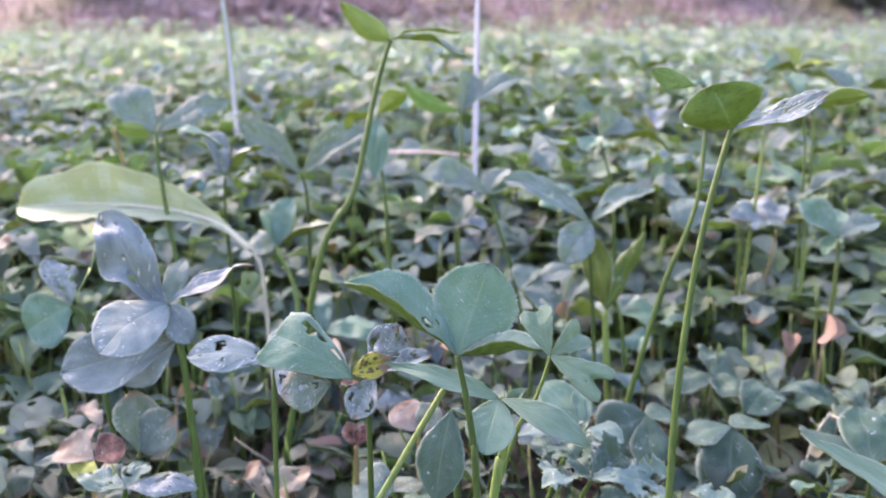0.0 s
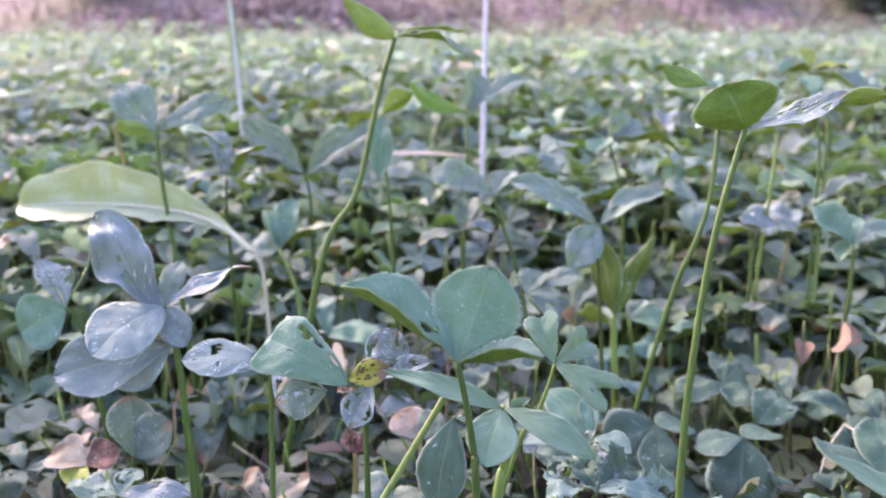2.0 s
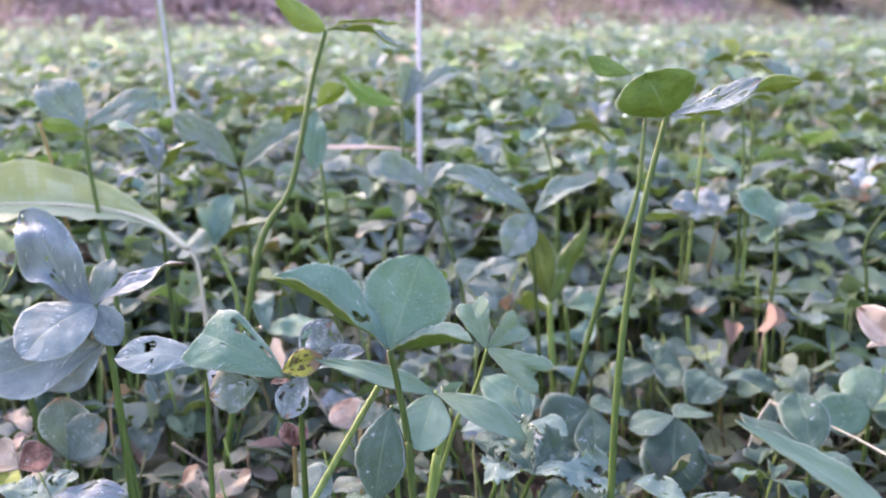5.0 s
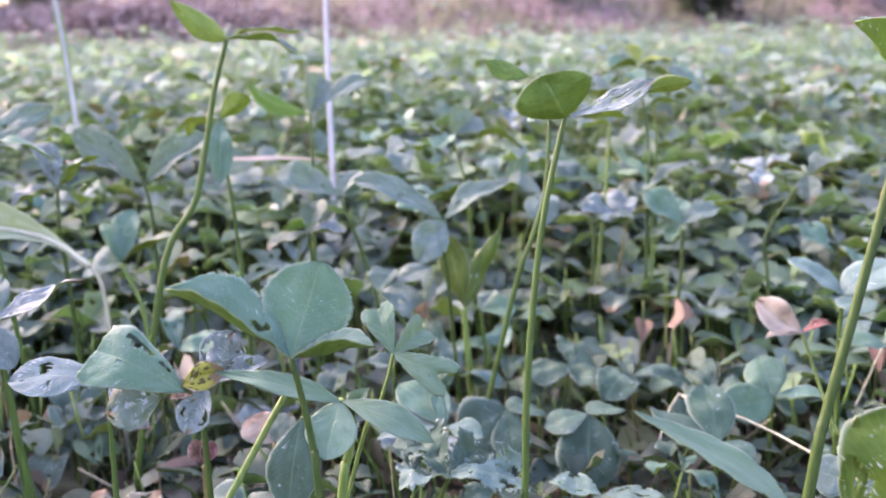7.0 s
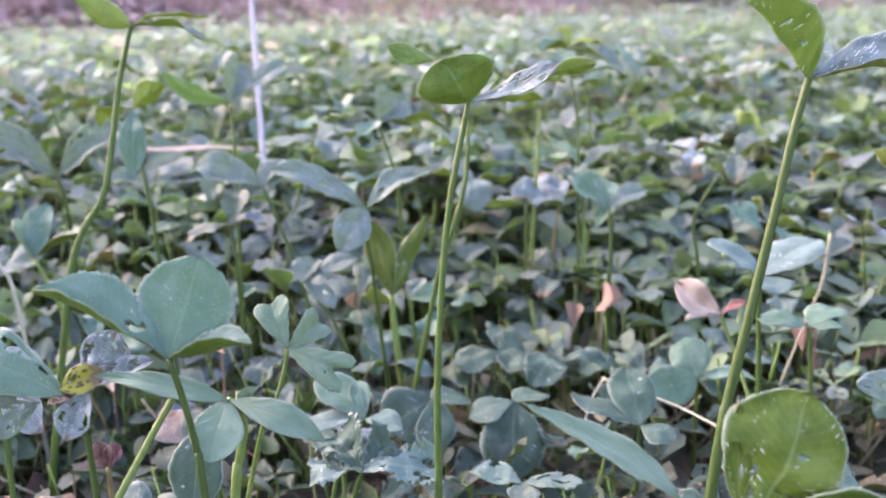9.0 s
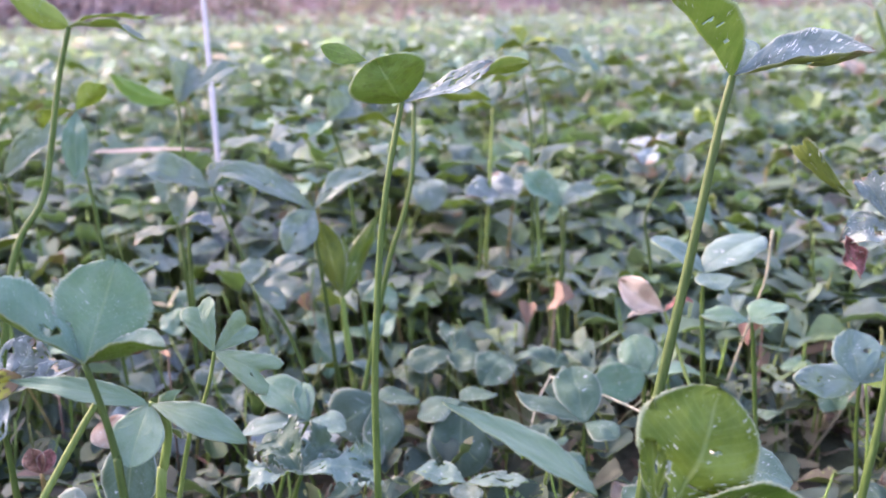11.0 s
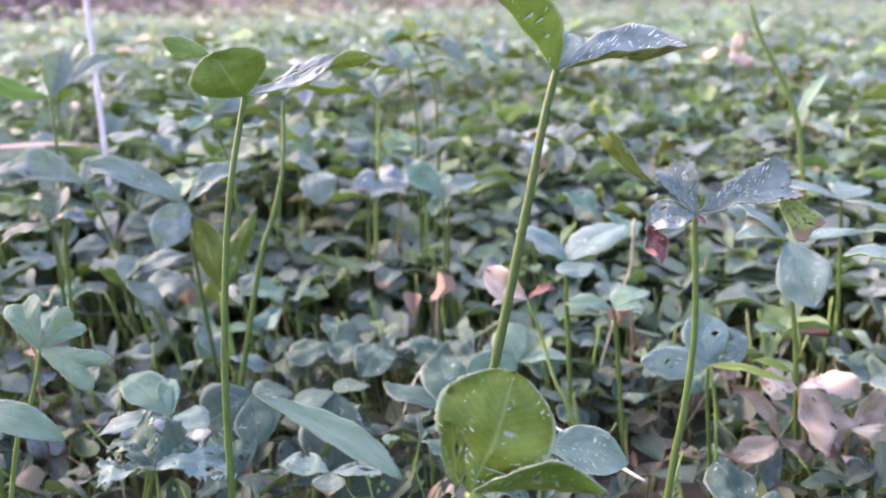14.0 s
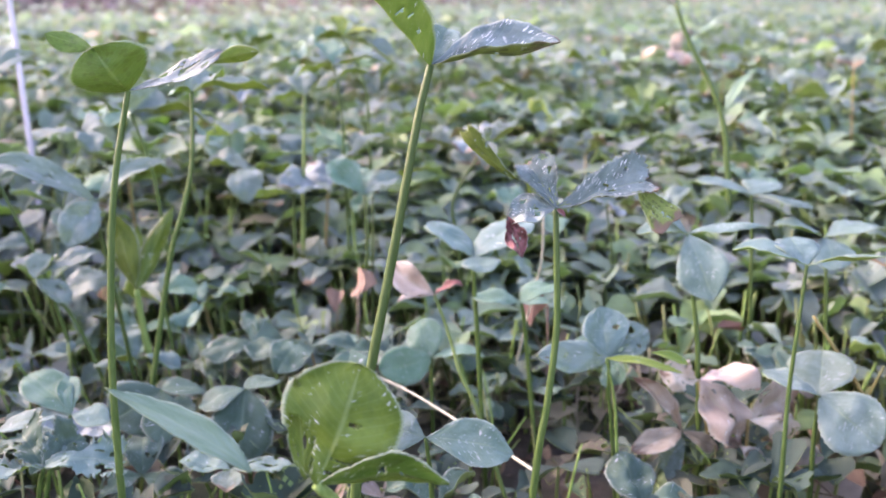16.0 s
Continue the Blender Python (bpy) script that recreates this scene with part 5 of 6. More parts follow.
# ---- clover between and behind: single plants from shared leaflets ----
rng = random.Random(11)
SKINS = ["blue"] * 7 + ["green"] * 3 + ["worn"] * 7 + ["silver"] * 2 + ["fresh"] * 1 + ["cream"] * 1 + ["deep"] * 2 + ["dusty"]
POOL = {}
SHAPES = (("round", 0.84, 0.2, 0.08), ("oval", 0.64, 0.55, 0.12), ("oval", 0.72, 0.3, 0.05), ("cut", 0.7, 0.45, 0.1), ("oval", 0.58, 0.7, 0.14), ("cut", 0.62, 0.75, 0.05), ("round", 0.8, 0.35, 0.14), ("oval", 0.6, 0.15, 0.2), ("cut", 0.66, 0.25, 0.08))
for skin_name in sorted(set(SKINS)):
    for k, (shape, wide, fold, arch) in enumerate(SHAPES):
        POOL.setdefault(skin_name, []).append(leaf_mesh("leaflet", 1.0, wide, skin_name, kind=shape, seed=900 + k, nu=26, nv=14, fold=fold, arch=arch, ripple=0.24 if skin_name == "cream" else 0.15, notch=0.12 if shape == "cut" else 0.05,
            teeth=0.014, torn=(0, 0.12, 0.25, 0.1, 0.2, 0, 0.22, 0.1, 0.26)[k] * (1 if skin_name in ("worn", "silver", "cream") else 0.5)))
for row in list(POOL.values()):
    for me in row:
        half = len(me.vertices) // 2
        for v in list(me.vertices)[half:]:
            v.co.z -= 0.012 - 0.00025
WORDS = {"blue": "dusty blue-green clover leaf on a thin stalk", "green": "dark green clover leaf on a thin stalk", "worn": "worn clover leaf with pale scars",
         "silver": "silvery sun-bleached clover leaf", "fresh": "fresh bright green clover leaf", "cream": "withered cream-coloured clover leaf", "deep": "clover leaf low in the growth, shade put into its colour", "dusty": "pale dusty blue-green clover leaf on a thin stalk, haze in its colour"}


def fill_plant(x, y, h):
    sk = rng.choice(SKINS)
    # plants close to the eye mostly take the deep skin, shade painted in
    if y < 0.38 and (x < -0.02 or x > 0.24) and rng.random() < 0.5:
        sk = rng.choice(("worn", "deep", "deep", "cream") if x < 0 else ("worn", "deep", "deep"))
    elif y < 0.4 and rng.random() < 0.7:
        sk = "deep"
    # farther plants swap to the paler skin that carries haze in its colour
    if y > 0.45 and sk in ("blue", "deep"):
        sk = "dusty"
    if y < 0.5 and sk == "fresh":
        sk = "green"
    foot = root_of(x, y)
    lean = Vector((rng.gauss(0, 0.12), rng.gauss(0, 0.12), 1.0))
    hub = foot + lean * h
    root = new("clover_plant")
    root.empty_display_size = 0.01
    root.location = foot
    tagged(root, WORDS[sk], "clover", "clover plants")
    mid = foot.lerp(hub, 0.5) + Vector((rng.gauss(0, 0.05), rng.gauss(0, 0.05), 0)) * h
    part("stem", tube_mesh("stem", [hub, mid, foot], 0.0006, 0.0010, STEM[rng.choice(("green", "green", "fresh", "red"))], foot, 4, 5), root)
    a0 = rng.uniform(0, 360)
    size = rng.uniform(0.017, 0.023) + rng.uniform(0.004, 0.012) * smooth(0.36, 0.5, y)
    pitch = rng.gauss(7, 10)
    tilt = rng.uniform(0, 360)
    for k in range(3):
        a = radians(a0 + (0, 112, 236)[k] + rng.gauss(0, 9))
        e = radians(pitch + 9 * math.sin(a) + 11 * math.cos(a - radians(tilt)) + rng.gauss(0, 8))
        way = Vector((math.cos(a) * math.cos(e), math.sin(a) * math.cos(e), math.sin(e)))
        s = size * rng.uniform(0.85, 1.12)
        m = aim(hub - foot, way, rng.gauss(0, 14)) @ Matrix.Diagonal((s, s, s, 1))
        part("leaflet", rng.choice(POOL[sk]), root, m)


def in_view(x, y):
    """Inside the stretch of the field that the walk looks over."""
    a = math.degrees(math.atan2(x - 0.02, y - 0.02)), math.degrees(math.atan2(x - 0.12, y - 0.01))
    return a[0] > -34 and a[1] < 52


spots = []
tries = 0
while len(spots) < 300 and tries < 60000:
    tries += 1
    y = 0.24 + 0.72 * rng.random() ** 0.85
    x = rng.uniform(-0.55, 1.05)
    if not in_view(x, y):
        continue
    gap = 0.019 if y < 0.6 else 0.028
    if any((x - a) ** 2 + (y - b) ** 2 < gap * gap for a, b in spots):
        continue
    spots.append((x, y))
for x, y in spots:
    dist = math.hypot(x - 0.07, y - 0.02)
    top = 0.05 + 0.065 * smooth(0.32, 0.7, dist)
    h = rng.uniform(0.55, 1.0) * top + (0.06 * rng.random() if dist > 0.45 and rng.random() < 0.45 else 0)
    if -0.1 < x < 0.05 and 0.4 < y < 0.585:
        h = min(h, 0.07)
    fill_plant(x, y, h)

# ---- joined clover: undergrowth close by and the field beyond ----
LEAF = np.array([(0, 0, 0), (-0.33, 0.28, 0.05), (-0.46, 0.62, 0.08), (-0.27, 0.94, 0.05), (0, 0.93, -0.01), (0.27, 0.94, 0.05), (0.46, 0.62, 0.08), (0.33, 0.28, 0.05), (0, 0.55, 0.0)])
LEAF_TRIS = [(8, (k + 1) % 8, k) for k in range(8)]


def joined(name, pieces, material, label, category, under=None):
    """pieces: arrays of vertices and lists of faces, joined into one mesh; under: a second skin a third of a millimetre below."""
    verts, faces, base = [], [], 0
    for v, f in pieces:
        verts.append(v)
        faces += [tuple(i + base for i in q) for q in f]
        base += len(v)
    verts = np.concatenate(verts)
    tops = len(faces)
    if under:
        faces += [tuple(i + base for i in reversed(q)) for q in faces]
        verts = np.concatenate((verts, verts - np.array((0, 0, 0.0003))))
    me = bpy.data.meshes.new(name)
    me.from_pydata(verts.tolist(), [], faces)
    me.materials.append(material)
    if under:
        me.materials.append(under)
        me.polygons.foreach_set("material_index", [0] * tops + [1] * (len(faces) - tops))
    me.polygons.foreach_set("use_smooth", [True] * len(faces))
    return tagged(new(name, me), label, category, kind="stuff")


def draped(seed, nu=8, nv=6):
    """A soft clover leaflet of unit length: folded along the rib, waved, its tip drooping, blunt or notched, here and there eaten."""
    r = random.Random(seed)
    kind = r.choice(("round", "oval", "oval", "oval", "cut", "cut"))
    wide = {"round": 0.78, "oval": 0.58, "cut": 0.66}[kind] * r.uniform(0.86, 1.12)
    fold, hang, lift, wave = r.uniform(0.1, 0.85), r.gauss(-0.22, 0.14), r.uniform(0.05, 0.25), r.uniform(0.03, 0.12)
    uneven, sway, notch = r.uniform(-0.3, 0.3), r.gauss(0, 0.1), r.uniform(0.0, 0.14)
    sx = r.uniform(0, 60)
    rows = []
    for i in range(nu + 1):
        u = i / nu
        half = wide / 2 * max(outline(kind, u), 0.05 if i == 0 else 0.12 if i == nu else 0.0)
        for j in range(nv + 1):
            v = 2 * j / nv - 1
            x = half * v * (1 + 0.16 * noise.noise((sx + u * 5, v, 0.4)))
            z = (fold + uneven * v) * abs(x) + lift * u + hang * u * u + wave * noise.noise((sx + u * 3, v * 1.6, 5.0)) * min(1, 2.5 * u)
            y = u + r.uniform(-0.03, 0.03) * (abs(v) == 1) - notch * max(0, u - 0.6) * 2.5 * math.exp(-(v / 0.4) ** 2)
            rows.append((x + sway * u * u, y, z))
    gone = 0.5 if seed % 3 == 0 else 0.75 if seed % 3 == 1 else 9.0
    faces = [(i * (nv + 1) + j, i * (nv + 1) + j + 1, (i + 1) * (nv + 1) + j + 1, (i + 1) * (nv + 1) + j) for i in range(nu) for j in range(nv)
             if noise.noise((sx + i * 0.55, j * 0.6, 3.0)) + 0.25 * abs(2 * j / (nv - 1) - 1) < gone]
    return np.array(rows), faces


SOFT = [draped(300 + k) for k in range(40)]


def bent(r):
    """A leaflet of its own: narrower or wider, folded, drooping or lifted, blunt or pointed."""
    v = LEAF.copy()
    v[:, 0] *= r.uniform(0.62, 1.08)
    v[:, 2] *= r.uniform(-0.5, 4.0)
    v[:, 2] += r.gauss(0, 0.14) * v[:, 1] ** 2 + r.gauss(0, 0.12) * v[:, 0]
    v[4, 1] = r.uniform(0.82, 1.12)
    v[3, 1] *= r.uniform(0.84, 1.02)
    v[5, 1] *= r.uniform(0.84, 1.02)
    v[2, 0] *= r.uniform(0.8, 1.1)
    v[6, 0] *= r.uniform(0.8, 1.1)
    return v


def trefoil(x, y, h, size, r, leaves, stems, spread=10, wild=1.0, soft=False):
    foot = np.array(root_of(x, y))
    hub = foot + np.array((r.gauss(0, 0.12) * h, r.gauss(0, 0.12) * h, h))
    a0, tilt = r.uniform(0, 6.28), r.uniform(0, 6.28)
    pitch = r.gauss(5, spread)
    for k in range(3):
        a = a0 + 2.09 * k + r.gauss(0, 0.2)
        e = radians(pitch + 5 * math.sin(a) + wild * (16 * math.cos(a - tilt) + r.gauss(0, 9)))
        way = Vector((math.cos(a) * math.cos(e), math.sin(a) * math.cos(e), math.sin(e)))
        m = np.array(aim(hub.tolist(), way, r.gauss(0, 16 * wild)))
        s = size * r.uniform(0.8, 1.15)
        shape, faces = r.choice(SOFT) if soft else (bent(r), LEAF_TRIS)
        leaves.append((shape * s @ m[:3, :3].T + m[:3, 3], faces))
    w = 0.001 if soft else 0.0012
    side = np.array((w, 0, 0))
    back = np.array((0, w, 0))
    stems.append((np.array([foot - side, foot + side, foot + back * 1.7, hub - side * 0.6, hub + side * 0.6, hub + back]), [(0, 1, 4, 3), (1, 2, 5, 4), (2, 0, 3, 5)]))


CLOVER = [(0.114, 0.198, 0.120), (0.156, 0.229, 0.188), (0.208, 0.276, 0.245), (0.136, 0.224, 0.162), (0.245, 0.307, 0.281), (0.208, 0.323, 0.114), (0.166, 0.234, 0.198), (0.302, 0.344, 0.323), (0.125, 0.219, 0.125), (0.240, 0.323, 0.177), (0.375, 0.312, 0.271)]
GROWTH = [(0.182, 0.266, 0.230), (0.218, 0.297, 0.273), (0.261, 0.327, 0.315), (0.169, 0.261, 0.200), (0.254, 0.315, 0.315), (0.218, 0.339, 0.133), (0.206, 0.285, 0.254), (0.303, 0.351, 0.351), (0.182, 0.278, 0.212), (0.242, 0.351, 0.194), (0.363, 0.321, 0.285)]
growth_joined = island_material("clover_growth", GROWTH, 0.65, 0.62)
clover_joined = island_material("clover_field", CLOVER, 0.65, 0.65)
# darker copy of the field clover: shade under taller plants put into the colours
shaded_undergrowth = island_material("clover_undergrowth", [(0.030, 0.063, 0.041), (0.043, 0.082, 0.062), (0.059, 0.098, 0.076), (0.034, 0.070, 0.051), (0.069, 0.106, 0.087), (0.053, 0.098, 0.034), (0.043, 0.078, 0.061), (0.083, 0.106, 0.087), (0.034, 0.070, 0.041), (0.113, 0.102, 0.074), (0.040, 0.075, 0.054)], 0.6, 0.35)
lush_joined = island_material("lush_clover", [(0.179, 0.280, 0.196), (0.202, 0.297, 0.235), (0.224, 0.302, 0.263), (0.213, 0.336, 0.146), (0.190, 0.286, 0.224), (0.202, 0.302, 0.168), (0.258, 0.319, 0.291)], 0.58, 0.55)
under_joined = island_material("clover_undersides", [(0.2, 0.33, 0.08), (0.25, 0.38, 0.12), (0.2, 0.3, 0.13), (0.29, 0.42, 0.13), (0.23, 0.33, 0.16)], 0.6, 0.6)
stems_joined = island_material("clover_stems", [(0.19, 0.31, 0.07), (0.28, 0.41, 0.11), (0.22, 0.25, 0.09), (0.31, 0.44, 0.14)], 0.55, 0.3)
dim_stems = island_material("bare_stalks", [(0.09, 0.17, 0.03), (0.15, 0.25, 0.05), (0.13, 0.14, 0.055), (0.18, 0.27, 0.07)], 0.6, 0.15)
rng = random.Random(23)
leaves, stems, low, lush = [], [], [], []
made = 0
while made < 2500:
    y = 0.25 + 0.85 * rng.random()
    x = rng.uniform(-0.6, 1.15)
    if in_view(x, y):
        d = math.hypot(x - 0.07, y - 0.02)
        made += 1
        deep = 0.035 + 0.065 * smooth(0.33, 0.68, d)
        patch = noise.noise((x * 6, y * 4, 4.0)) + 0.5 * noise.noise((x * 17, y * 13, 9.0))
        # leaves nearest the eye go to the copy with shade in its colours
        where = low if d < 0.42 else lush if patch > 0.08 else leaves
        size = rng.uniform(0.015, 0.022) + rng.uniform(0.003, 0.013) * smooth(0.38, 0.55, d) + 0.004 * noise.noise((x * 9, y * 9, 2.0))
        if -0.1 < x < 0.05 and 0.4 < y < 0.585:
            deep = min(deep, 0.07)
        trefoil(x, y, deep * ((0.35 + 0.65 * rng.random() ** 0.7) if d < 0.42 else (0.4 + 0.7 * rng.random() if d < 0.58 else 0.72 + 0.36 * rng.random())) * (1 + 0.2 * patch), size, rng, where, stems, 12, 0.9, True)
made = 0
while made < 700:
    d, a = rng.uniform(0.5, 1.3), rng.uniform(-36, 54)
    x, y = 0.07 + d * math.sin(radians(a)), 0.02 + d * math.cos(radians(a))
    made += 1
    trefoil(x, y, rng.uniform(0.03, 0.075), rng.uniform(0.014, 0.022), rng, lush if rng.random() < 0.5 else leaves, stems, 10, 0.8, True)
made = 0
while made < 2300:
    d, a = 0.5 + 1.6 * rng.random() ** 1.4, rng.uniform(-36, 54)
    x, y = 0.07 + d * math.sin(radians(a)), 0.02 + d * math.cos(radians(a))
    made += 1
    patch = noise.noise((x * 6, y * 4, 4.0))
    if -0.1 < x < 0.05 and y < 0.6:
        continue
    trefoil(x, y, rng.uniform(0.076, 0.098) * (0.55 + 0.45 * smooth(0.42, 0.64, d)) * (1 + 0.15 * patch), rng.uniform(0.019, 0.029), rng, lush if patch > 0.1 else leaves, stems, 7, 0.6, True)
joined("clover_undergrowth", low, shaded_undergrowth, "low small clover leaves covering the soil", "clover", under_joined)
joined("lush_clover", lush, lush_joined, "patches of fresh green clover leaves", "clover", under_joined)
joined("clover_growth", leaves, growth_joined, "dense blue-green clover leaves between taller plants", "clover", under_joined)
joined("undergrowth_stems", stems, stems_joined, "thin green stems of low clover", "clover")
leaves, stems = [], []
made = 0
while made < 13000:
    d = 0.95 + 4.3 * rng.random() ** 1.8
    a = rng.uniform(-36, 54)
    x, y = 0.07 + d * math.sin(radians(a)), 0.02 + d * math.cos(radians(a))
    if y > 5.2:
        continue
    if y > 4.2 + 0.6 * noise.noise((x * 0.5, 2.0, 0.0)) and rng.random() < 0.8:
        continue
    made += 1
    h = rng.uniform(0.045, 0.085) + (0.07 * rng.random() if rng.random() < 0.15 else 0)
    trefoil(x, y, h, rng.uniform(0.016, 0.028), rng, leaves, stems, 6, 0.6)
joined("clover_field", leaves, clover_joined, "field of blue-green clover reaching to the bank", "clover")
joined("field_stems", stems, stems_joined, "stems of the clover field", "clover")

# ---- the same field on all other sides ----
leaves, stems = [], []
made = 0
while made < 15000:
    d = 0.12 + 4.6 * rng.random() ** 1.9
    a = rng.uniform(54, 324)
    x, y = 0.07 + d * math.sin(radians(a)), 0.02 + d * math.cos(radians(a))
    if d < 1.2 and in_view(x, y) and y > 0:
        continue
    made += 1
    h = rng.uniform(0.03, 0.06) + 0.03 * smooth(0.3, 0.8, d)
    trefoil(x, y, h, rng.uniform(0.016, 0.028), rng, leaves, stems, 8, 0.8)
joined("clover_meadow", leaves, clover_joined, "blue-green clover covering the rest of the field", "clover")
joined("meadow_stems", stems, stems_joined, "thin stems of the clover meadow", "clover")

# ---- bare stalks, litter ----
rng = random.Random(5)
pieces = []
for k in range(1500):
    y = 0.25 + 0.75 * rng.random()
    x = rng.uniform(-0.4, 0.85)
    if not in_view(x, y):
        continue
    foot = root_of(x, y)
    h = rng.uniform(0.02, 0.06) + rng.uniform(0.02, 0.07) * smooth(0.35, 0.6, y)
    tip = foot + Vector((rng.gauss(0, 0.25) * h, rng.gauss(0, 0.25) * h, h))
    v, f = tube_data(glide([tip, foot.lerp(tip, 0.5) + Vector((rng.gauss(0, 0.004), rng.gauss(0, 0.004), 0)), foot], 2), 0.0004, 0.0009, 4)
    pieces.append((np.array([tuple(q) for q in v]), f))
for k in range(1500):
    d, a = rng.uniform(0.42, 0.95), rng.uniform(-34, 52)
    foot = root_of(0.07 + d * math.sin(radians(a)), 0.02 + d * math.cos(radians(a)))
    h = rng.uniform(0.03, 0.07) + 0.04 * smooth(0.42, 0.65, d)
    tip = foot + Vector((rng.gauss(0, 0.12) * h, rng.gauss(0, 0.12) * h, h))
    v, f = tube_data(glide([tip, foot.lerp(tip, 0.5) + Vector((rng.gauss(0, 0.003), rng.gauss(0, 0.003), 0)), foot], 2), 0.0006, 0.001, 4)
    pieces.append((np.array([tuple(q) for q in v]), f))
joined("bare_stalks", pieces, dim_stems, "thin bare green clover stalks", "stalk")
pieces = []
for k in range(2400):
    y = 0.24 + 1.1 * rng.random() ** 1.4
    x = rng.uniform(-0.6, 1.1)
    if not in_view(x, y):
        continue
    foot = root_of(x, y) + Vector((0, 0, rng.uniform(0.003, 0.022)))
    way = Vector((rng.gauss(0, 1), rng.gauss(0, 1), rng.gauss(0, 0.25)))
    m = np.array(aim(foot, way, rng.gauss(0, 50)))
    s = rng.uniform(0.007, 0.018)
    leafy = LEAF.copy()
    leafy[:, 2] += rng.uniform(0.1, 0.5) * leafy[:, 0] ** 2 * 4 + rng.uniform(-0.3, 0.3) * leafy[:, 1] ** 2
    pieces.append((leafy * s * np.array((rng.uniform(0.5, 1), 1, 1)) @ m[:3, :3].T + m[:3, 3], LEAF_TRIS))
for k in range(1300):
    y = 0.24 + 0.9 * rng.random()
    x = rng.uniform(-0.5, 0.9)
    if not in_view(x, y):
        continue
    foot = root_of(x, y) + Vector((0, 0, rng.uniform(0.004, 0.012)))
    d = Vector((rng.gauss(0, 1), rng.gauss(0, 1), rng.gauss(0, 0.35))).normalized() * rng.uniform(0.015, 0.045)
    v, f = tube_data([foot, foot + d * 0.5 + Vector((0, 0, 0.002)), foot + d], 0.0005, 0.0003, 4)
    pieces.append((np.array([tuple(q) for q in v]), f))
for k in range(420):
    y = 0.36 + 1.3 * rng.random()
    x = rng.uniform(-0.6, 1.2)
    if not in_view(x, y):
        continue
    foot = root_of(x, y) + Vector((0, 0, rng.uniform(0.03, 0.085)))
    m = np.array(aim(foot, Vector((rng.gauss(0, 1), rng.gauss(0, 1), rng.gauss(-0.4, 0.5))), rng.gauss(0, 60)))
    pieces.append((bent(rng) * np.array((0.7, 1, 2.5)) * rng.uniform(0.008, 0.019) @ m[:3, :3].T + m[:3, 3], LEAF_TRIS))
    v, f = tube_data([Vector(m[:3, 3]), root_of(x + rng.gauss(0, 0.005), y)], 0.0004, 0.0006, 4)
    pieces.append((np.array([tuple(q) for q in v]), f))
straws = []
for k in range(3200):
    d, a = rng.uniform(0.4, 1.35), rng.uniform(-35, 53)
    foot = root_of(0.07 + d * math.sin(radians(a)), 0.02 + d * math.cos(radians(a)))
    way = Vector((rng.gauss(0, 0.6), rng.gauss(0, 0.6), rng.uniform(0.1, 1.2))).normalized() * rng.uniform(0.025, 0.065)
    v, f = tube_data([foot, foot + way * 0.5 + Vector((rng.gauss(0, 0.002), 0, 0.002)), foot + way], 0.0008, 0.0005, 4)
    straws.append((np.array([tuple(q) for q in v]), f))
    m = np.array(aim(foot + Vector((0, 0, rng.uniform(0.004, 0.03))), Vector((rng.gauss(0, 1), rng.gauss(0, 1), rng.gauss(0, 0.3))), rng.gauss(0, 40)))
    straws.append((bent(rng) * rng.uniform(0.012, 0.024) @ m[:3, :3].T + m[:3, 3], LEAF_TRIS))
dry = island_material("dry_thatch", [(0.3, 0.27, 0.17), (0.4, 0.36, 0.27), (0.24, 0.26, 0.11), (0.36, 0.3, 0.25), (0.32, 0.36, 0.18), (0.42, 0.36, 0.32)], 0.7, 0.3)
joined("dry_thatch", straws, dry, "thatch of pale dry stalks and dead leaves under clover", "thatch")
litter = island_material("litter", [(0.09, 0.06, 0.04), (0.26, 0.19, 0.13), (0.17, 0.09, 0.07), (0.36, 0.3, 0.23), (0.13, 0.1, 0.06), (0.31, 0.235, 0.185), (0.16, 0.095, 0.075), (0.08, 0.05, 0.04), (0.24, 0.2, 0.12)], 0.75, 0.15)
joined("leaf_litter", pieces, litter, "dead brown and pinkish leaf scraps and straw bits on soil", "litter")

# ---- bank: dry grass, heap and shrubs ----
pieces = []
for k in range(6500):
    y = 4.0 + 2.2 * rng.random()
    x = rng.uniform(-3.6, 6.5)
    foot = root_of(x, y)
    h = rng.uniform(0.05, 0.13)
    lean = Vector((rng.gauss(0, 0.5), rng.gauss(0, 0.35), 0)) * h
    w = rng.uniform(0.002, 0.004)
    tip = foot + lean + Vector((0, 0, h))
    mid = foot + lean * 0.35 + Vector((0, 0, h * 0.6))
    pieces.append((np.array([tuple(foot - Vector((w, 0, 0))), tuple(foot + Vector((w, 0, 0))), tuple(mid + Vector((w, 0, 0))), tuple(mid - Vector((w, 0, 0))), tuple(tip)]), [(0, 1, 2, 3), (3, 2, 4)]))
bank_grass = island_material("bank_grass", [(0.12, 0.1, 0.06), (0.05, 0.075, 0.025), (0.2, 0.16, 0.11), (0.08, 0.1, 0.035), (0.15, 0.11, 0.1), (0.05, 0.035, 0.035)], 0.7, 0.25)
joined("bank_grass", pieces, bank_grass, "dry tan and green grass on the bank", "grass")

pieces = []
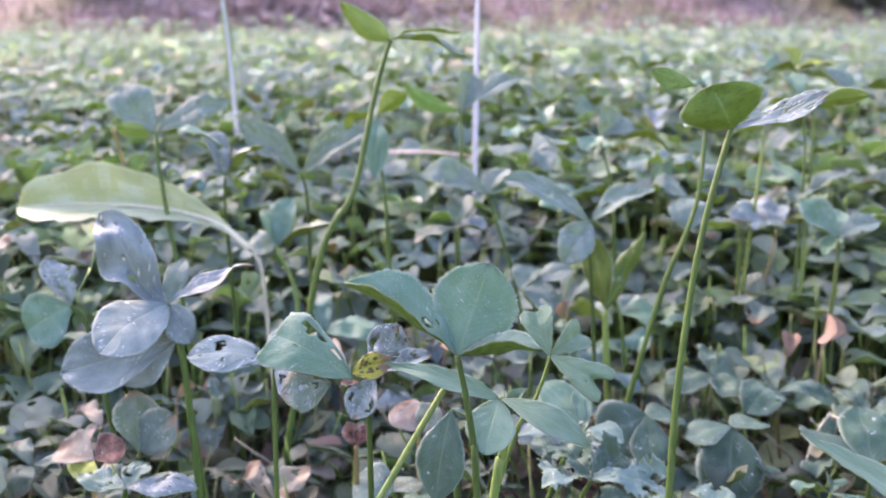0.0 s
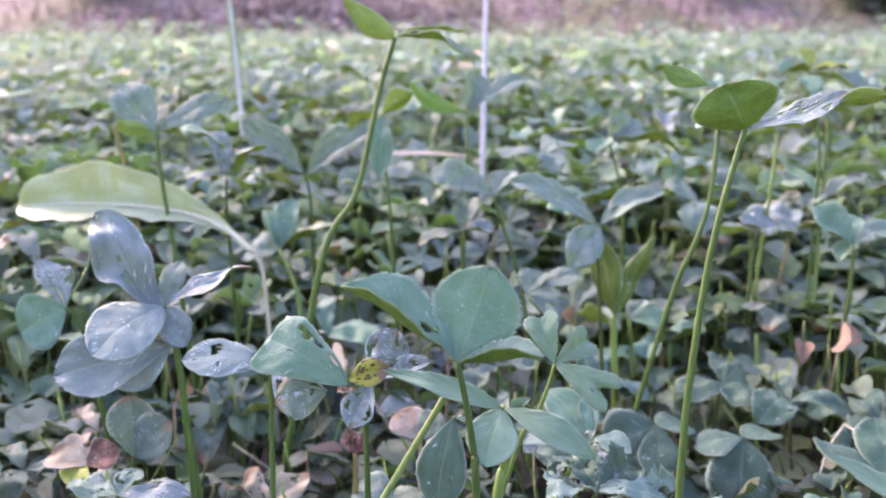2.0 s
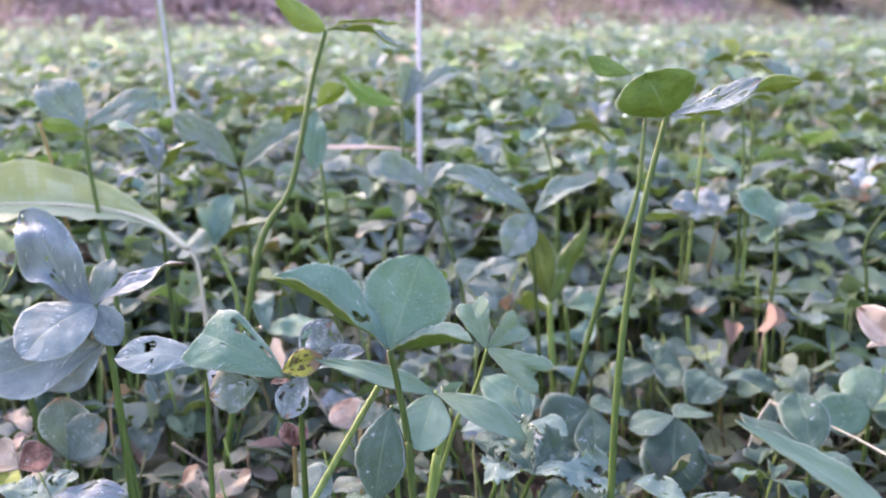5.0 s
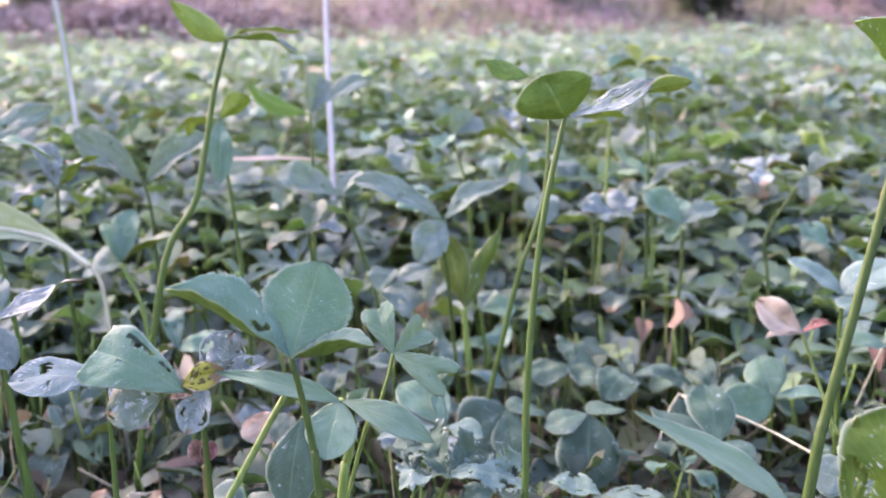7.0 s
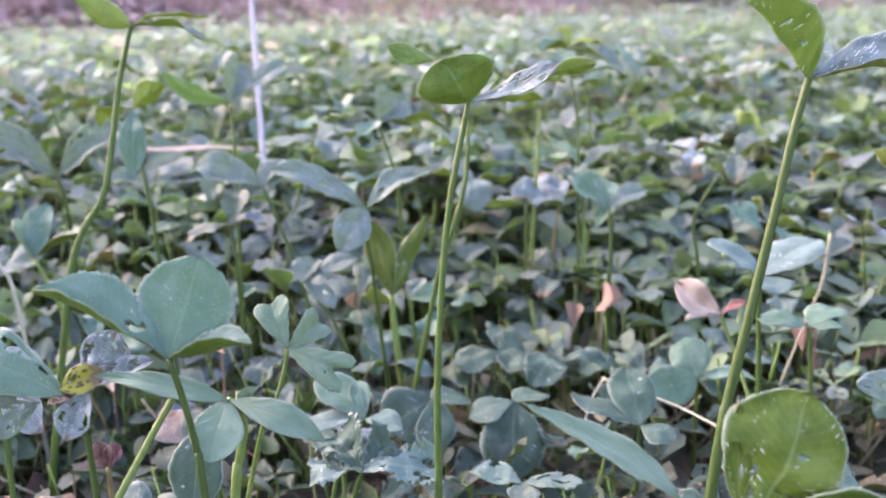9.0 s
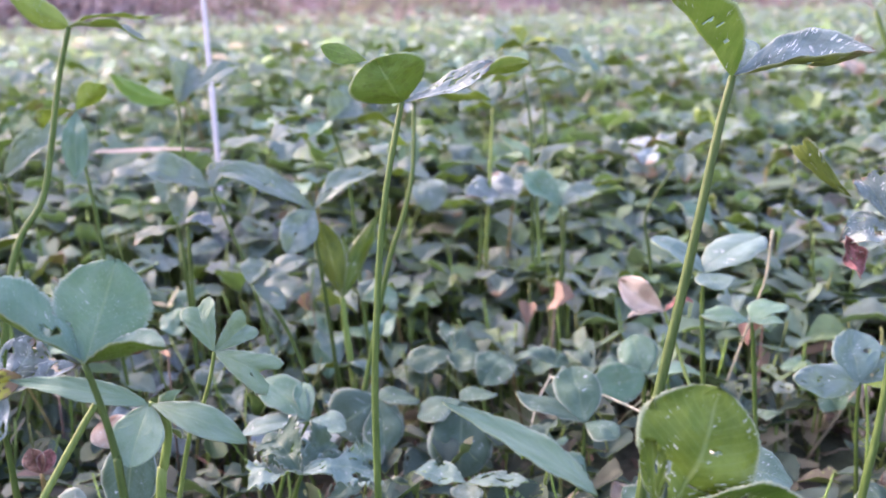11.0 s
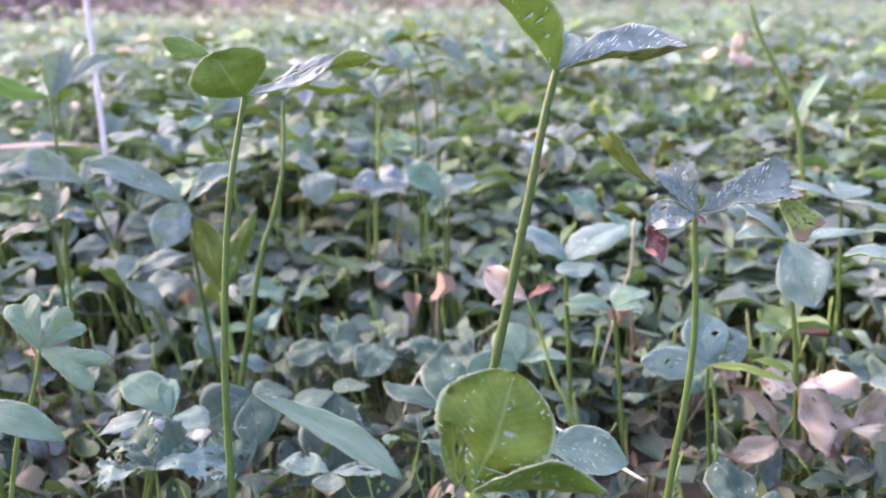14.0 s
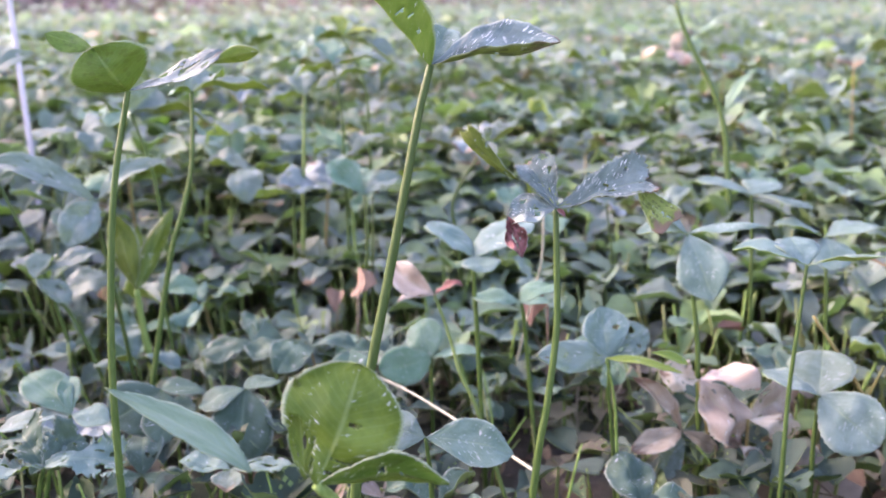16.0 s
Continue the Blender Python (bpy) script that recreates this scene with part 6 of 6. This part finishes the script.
for k in range(5200):
    a, d = rng.uniform(0, 6.28), abs(rng.gauss(0, 0.5))
    x, y = -1.0 + 1.3 * d * math.cos(a), 4.75 + 0.5 * d * math.sin(a)
    foot = Vector((x, y, ground_z(x, y) + rng.uniform(0, 0.16) * math.exp(-d * d * 2)))
    way = Vector((rng.gauss(0, 1), rng.gauss(0, 1), rng.gauss(0, 0.6)))
    m = np.array(aim(foot, way, rng.gauss(0, 50)))
    s = rng.uniform(0.025, 0.06)
    pieces.append((LEAF * s * np.array((rng.uniform(0.2, 0.8), 1, 1)) @ m[:3, :3].T + m[:3, 3], LEAF_TRIS))
heap = island_material("dry_heap", [(0.34, 0.25, 0.26), (0.25, 0.17, 0.18), (0.42, 0.34, 0.34), (0.16, 0.1, 0.1)], 0.8, 0.15)
joined("dry_leaf_heap", pieces, heap, "heap of dry pinkish cut leaves on the bank", "leaf heap")

bark = stem_material("bark", (0.05, 0.04, 0.035), (0.1, 0.08, 0.07), 0.85)
shrub_leaf = island_material("shrub_leaves", [(0.03, 0.05, 0.02), (0.06, 0.05, 0.05), (0.05, 0.08, 0.03), (0.09, 0.06, 0.07)], 0.6, 0.15)


def shrub(x, y, height, spread, seed):
    r = random.Random(seed)
    foot = root_of(x, y)
    root = new("shrub")
    root.location = foot
    tagged(root, "dark leafy shrub at the edge of the field", "shrub", "shrubs round the field")
    tips = []
    verts, faces = [], []
    for k in range(9):
        a = r.uniform(0, 6.28)
        top = Vector((math.cos(a) * spread * r.uniform(0.3, 0.9), math.sin(a) * spread * 0.6 * r.random(), height * r.uniform(0.5, 1)))
        pts = [Vector((0, 0, -0.02)), top * 0.4 + Vector((r.gauss(0, 0.05), 0, 0.1)), top]
        v, f = tube_data(glide(pts, 4), 0.024 * height, 0.005, 6)
        faces += [tuple(i + len(verts) for i in q) for q in f]
        verts += v
        tips += glide(pts, 6)[2:]
    me = bpy.data.meshes.new("branches")
    me.from_pydata(verts, [], faces)
    me.materials.append(bark)
    part("branches", me, root)
    rows = []
    for k in range(2600):
        c = r.choice(tips) + Vector((r.gauss(0, 0.13), r.gauss(0, 0.13), r.gauss(0, 0.1))) * min(1.0, height)
        m = np.array(aim(c, Vector((r.gauss(0, 1), r.gauss(0, 1), r.gauss(-0.2, 0.5))), r.gauss(0, 40)))
        rows.append((LEAF * r.uniform(0.03, 0.07) @ m[:3, :3].T + m[:3, 3], LEAF_TRIS))
    vv, ff, b = [], [], 0
    for v, f in rows:
        vv.append(v)
        ff += [tuple(i + b for i in q) for q in f]
        b += len(v)
    me = bpy.data.meshes.new("crown")
    me.from_pydata(np.concatenate(vv).tolist(), [], ff)
    me.materials.append(shrub_leaf)
    part("crown", me, root)


for k, (sx, sy, sh, sp) in enumerate(((-3.6, 7.2, 1.3, 0.9), (-2.1, 6.8, 1.2, 0.9), (-0.6, 7.4, 1.4, 1.0), (0.9, 7.0, 1.2, 0.9), (2.4, 7.5, 1.4, 1.0), (3.9, 7.1, 1.2, 1.0), (5.6, 7.3, 1.4, 1.1), (7.4, 7.0, 1.3, 1.1), (-2.35, 5.4, 0.5, 0.5), (-1.75, 5.6, 0.45, 0.45), (2.2, 5.0, 0.3, 0.35), (1.35, 5.1, 0.26, 0.3), (3.3, 5.2, 0.3, 0.4))):
    shrub(sx, sy, sh, sp, 70 + k)
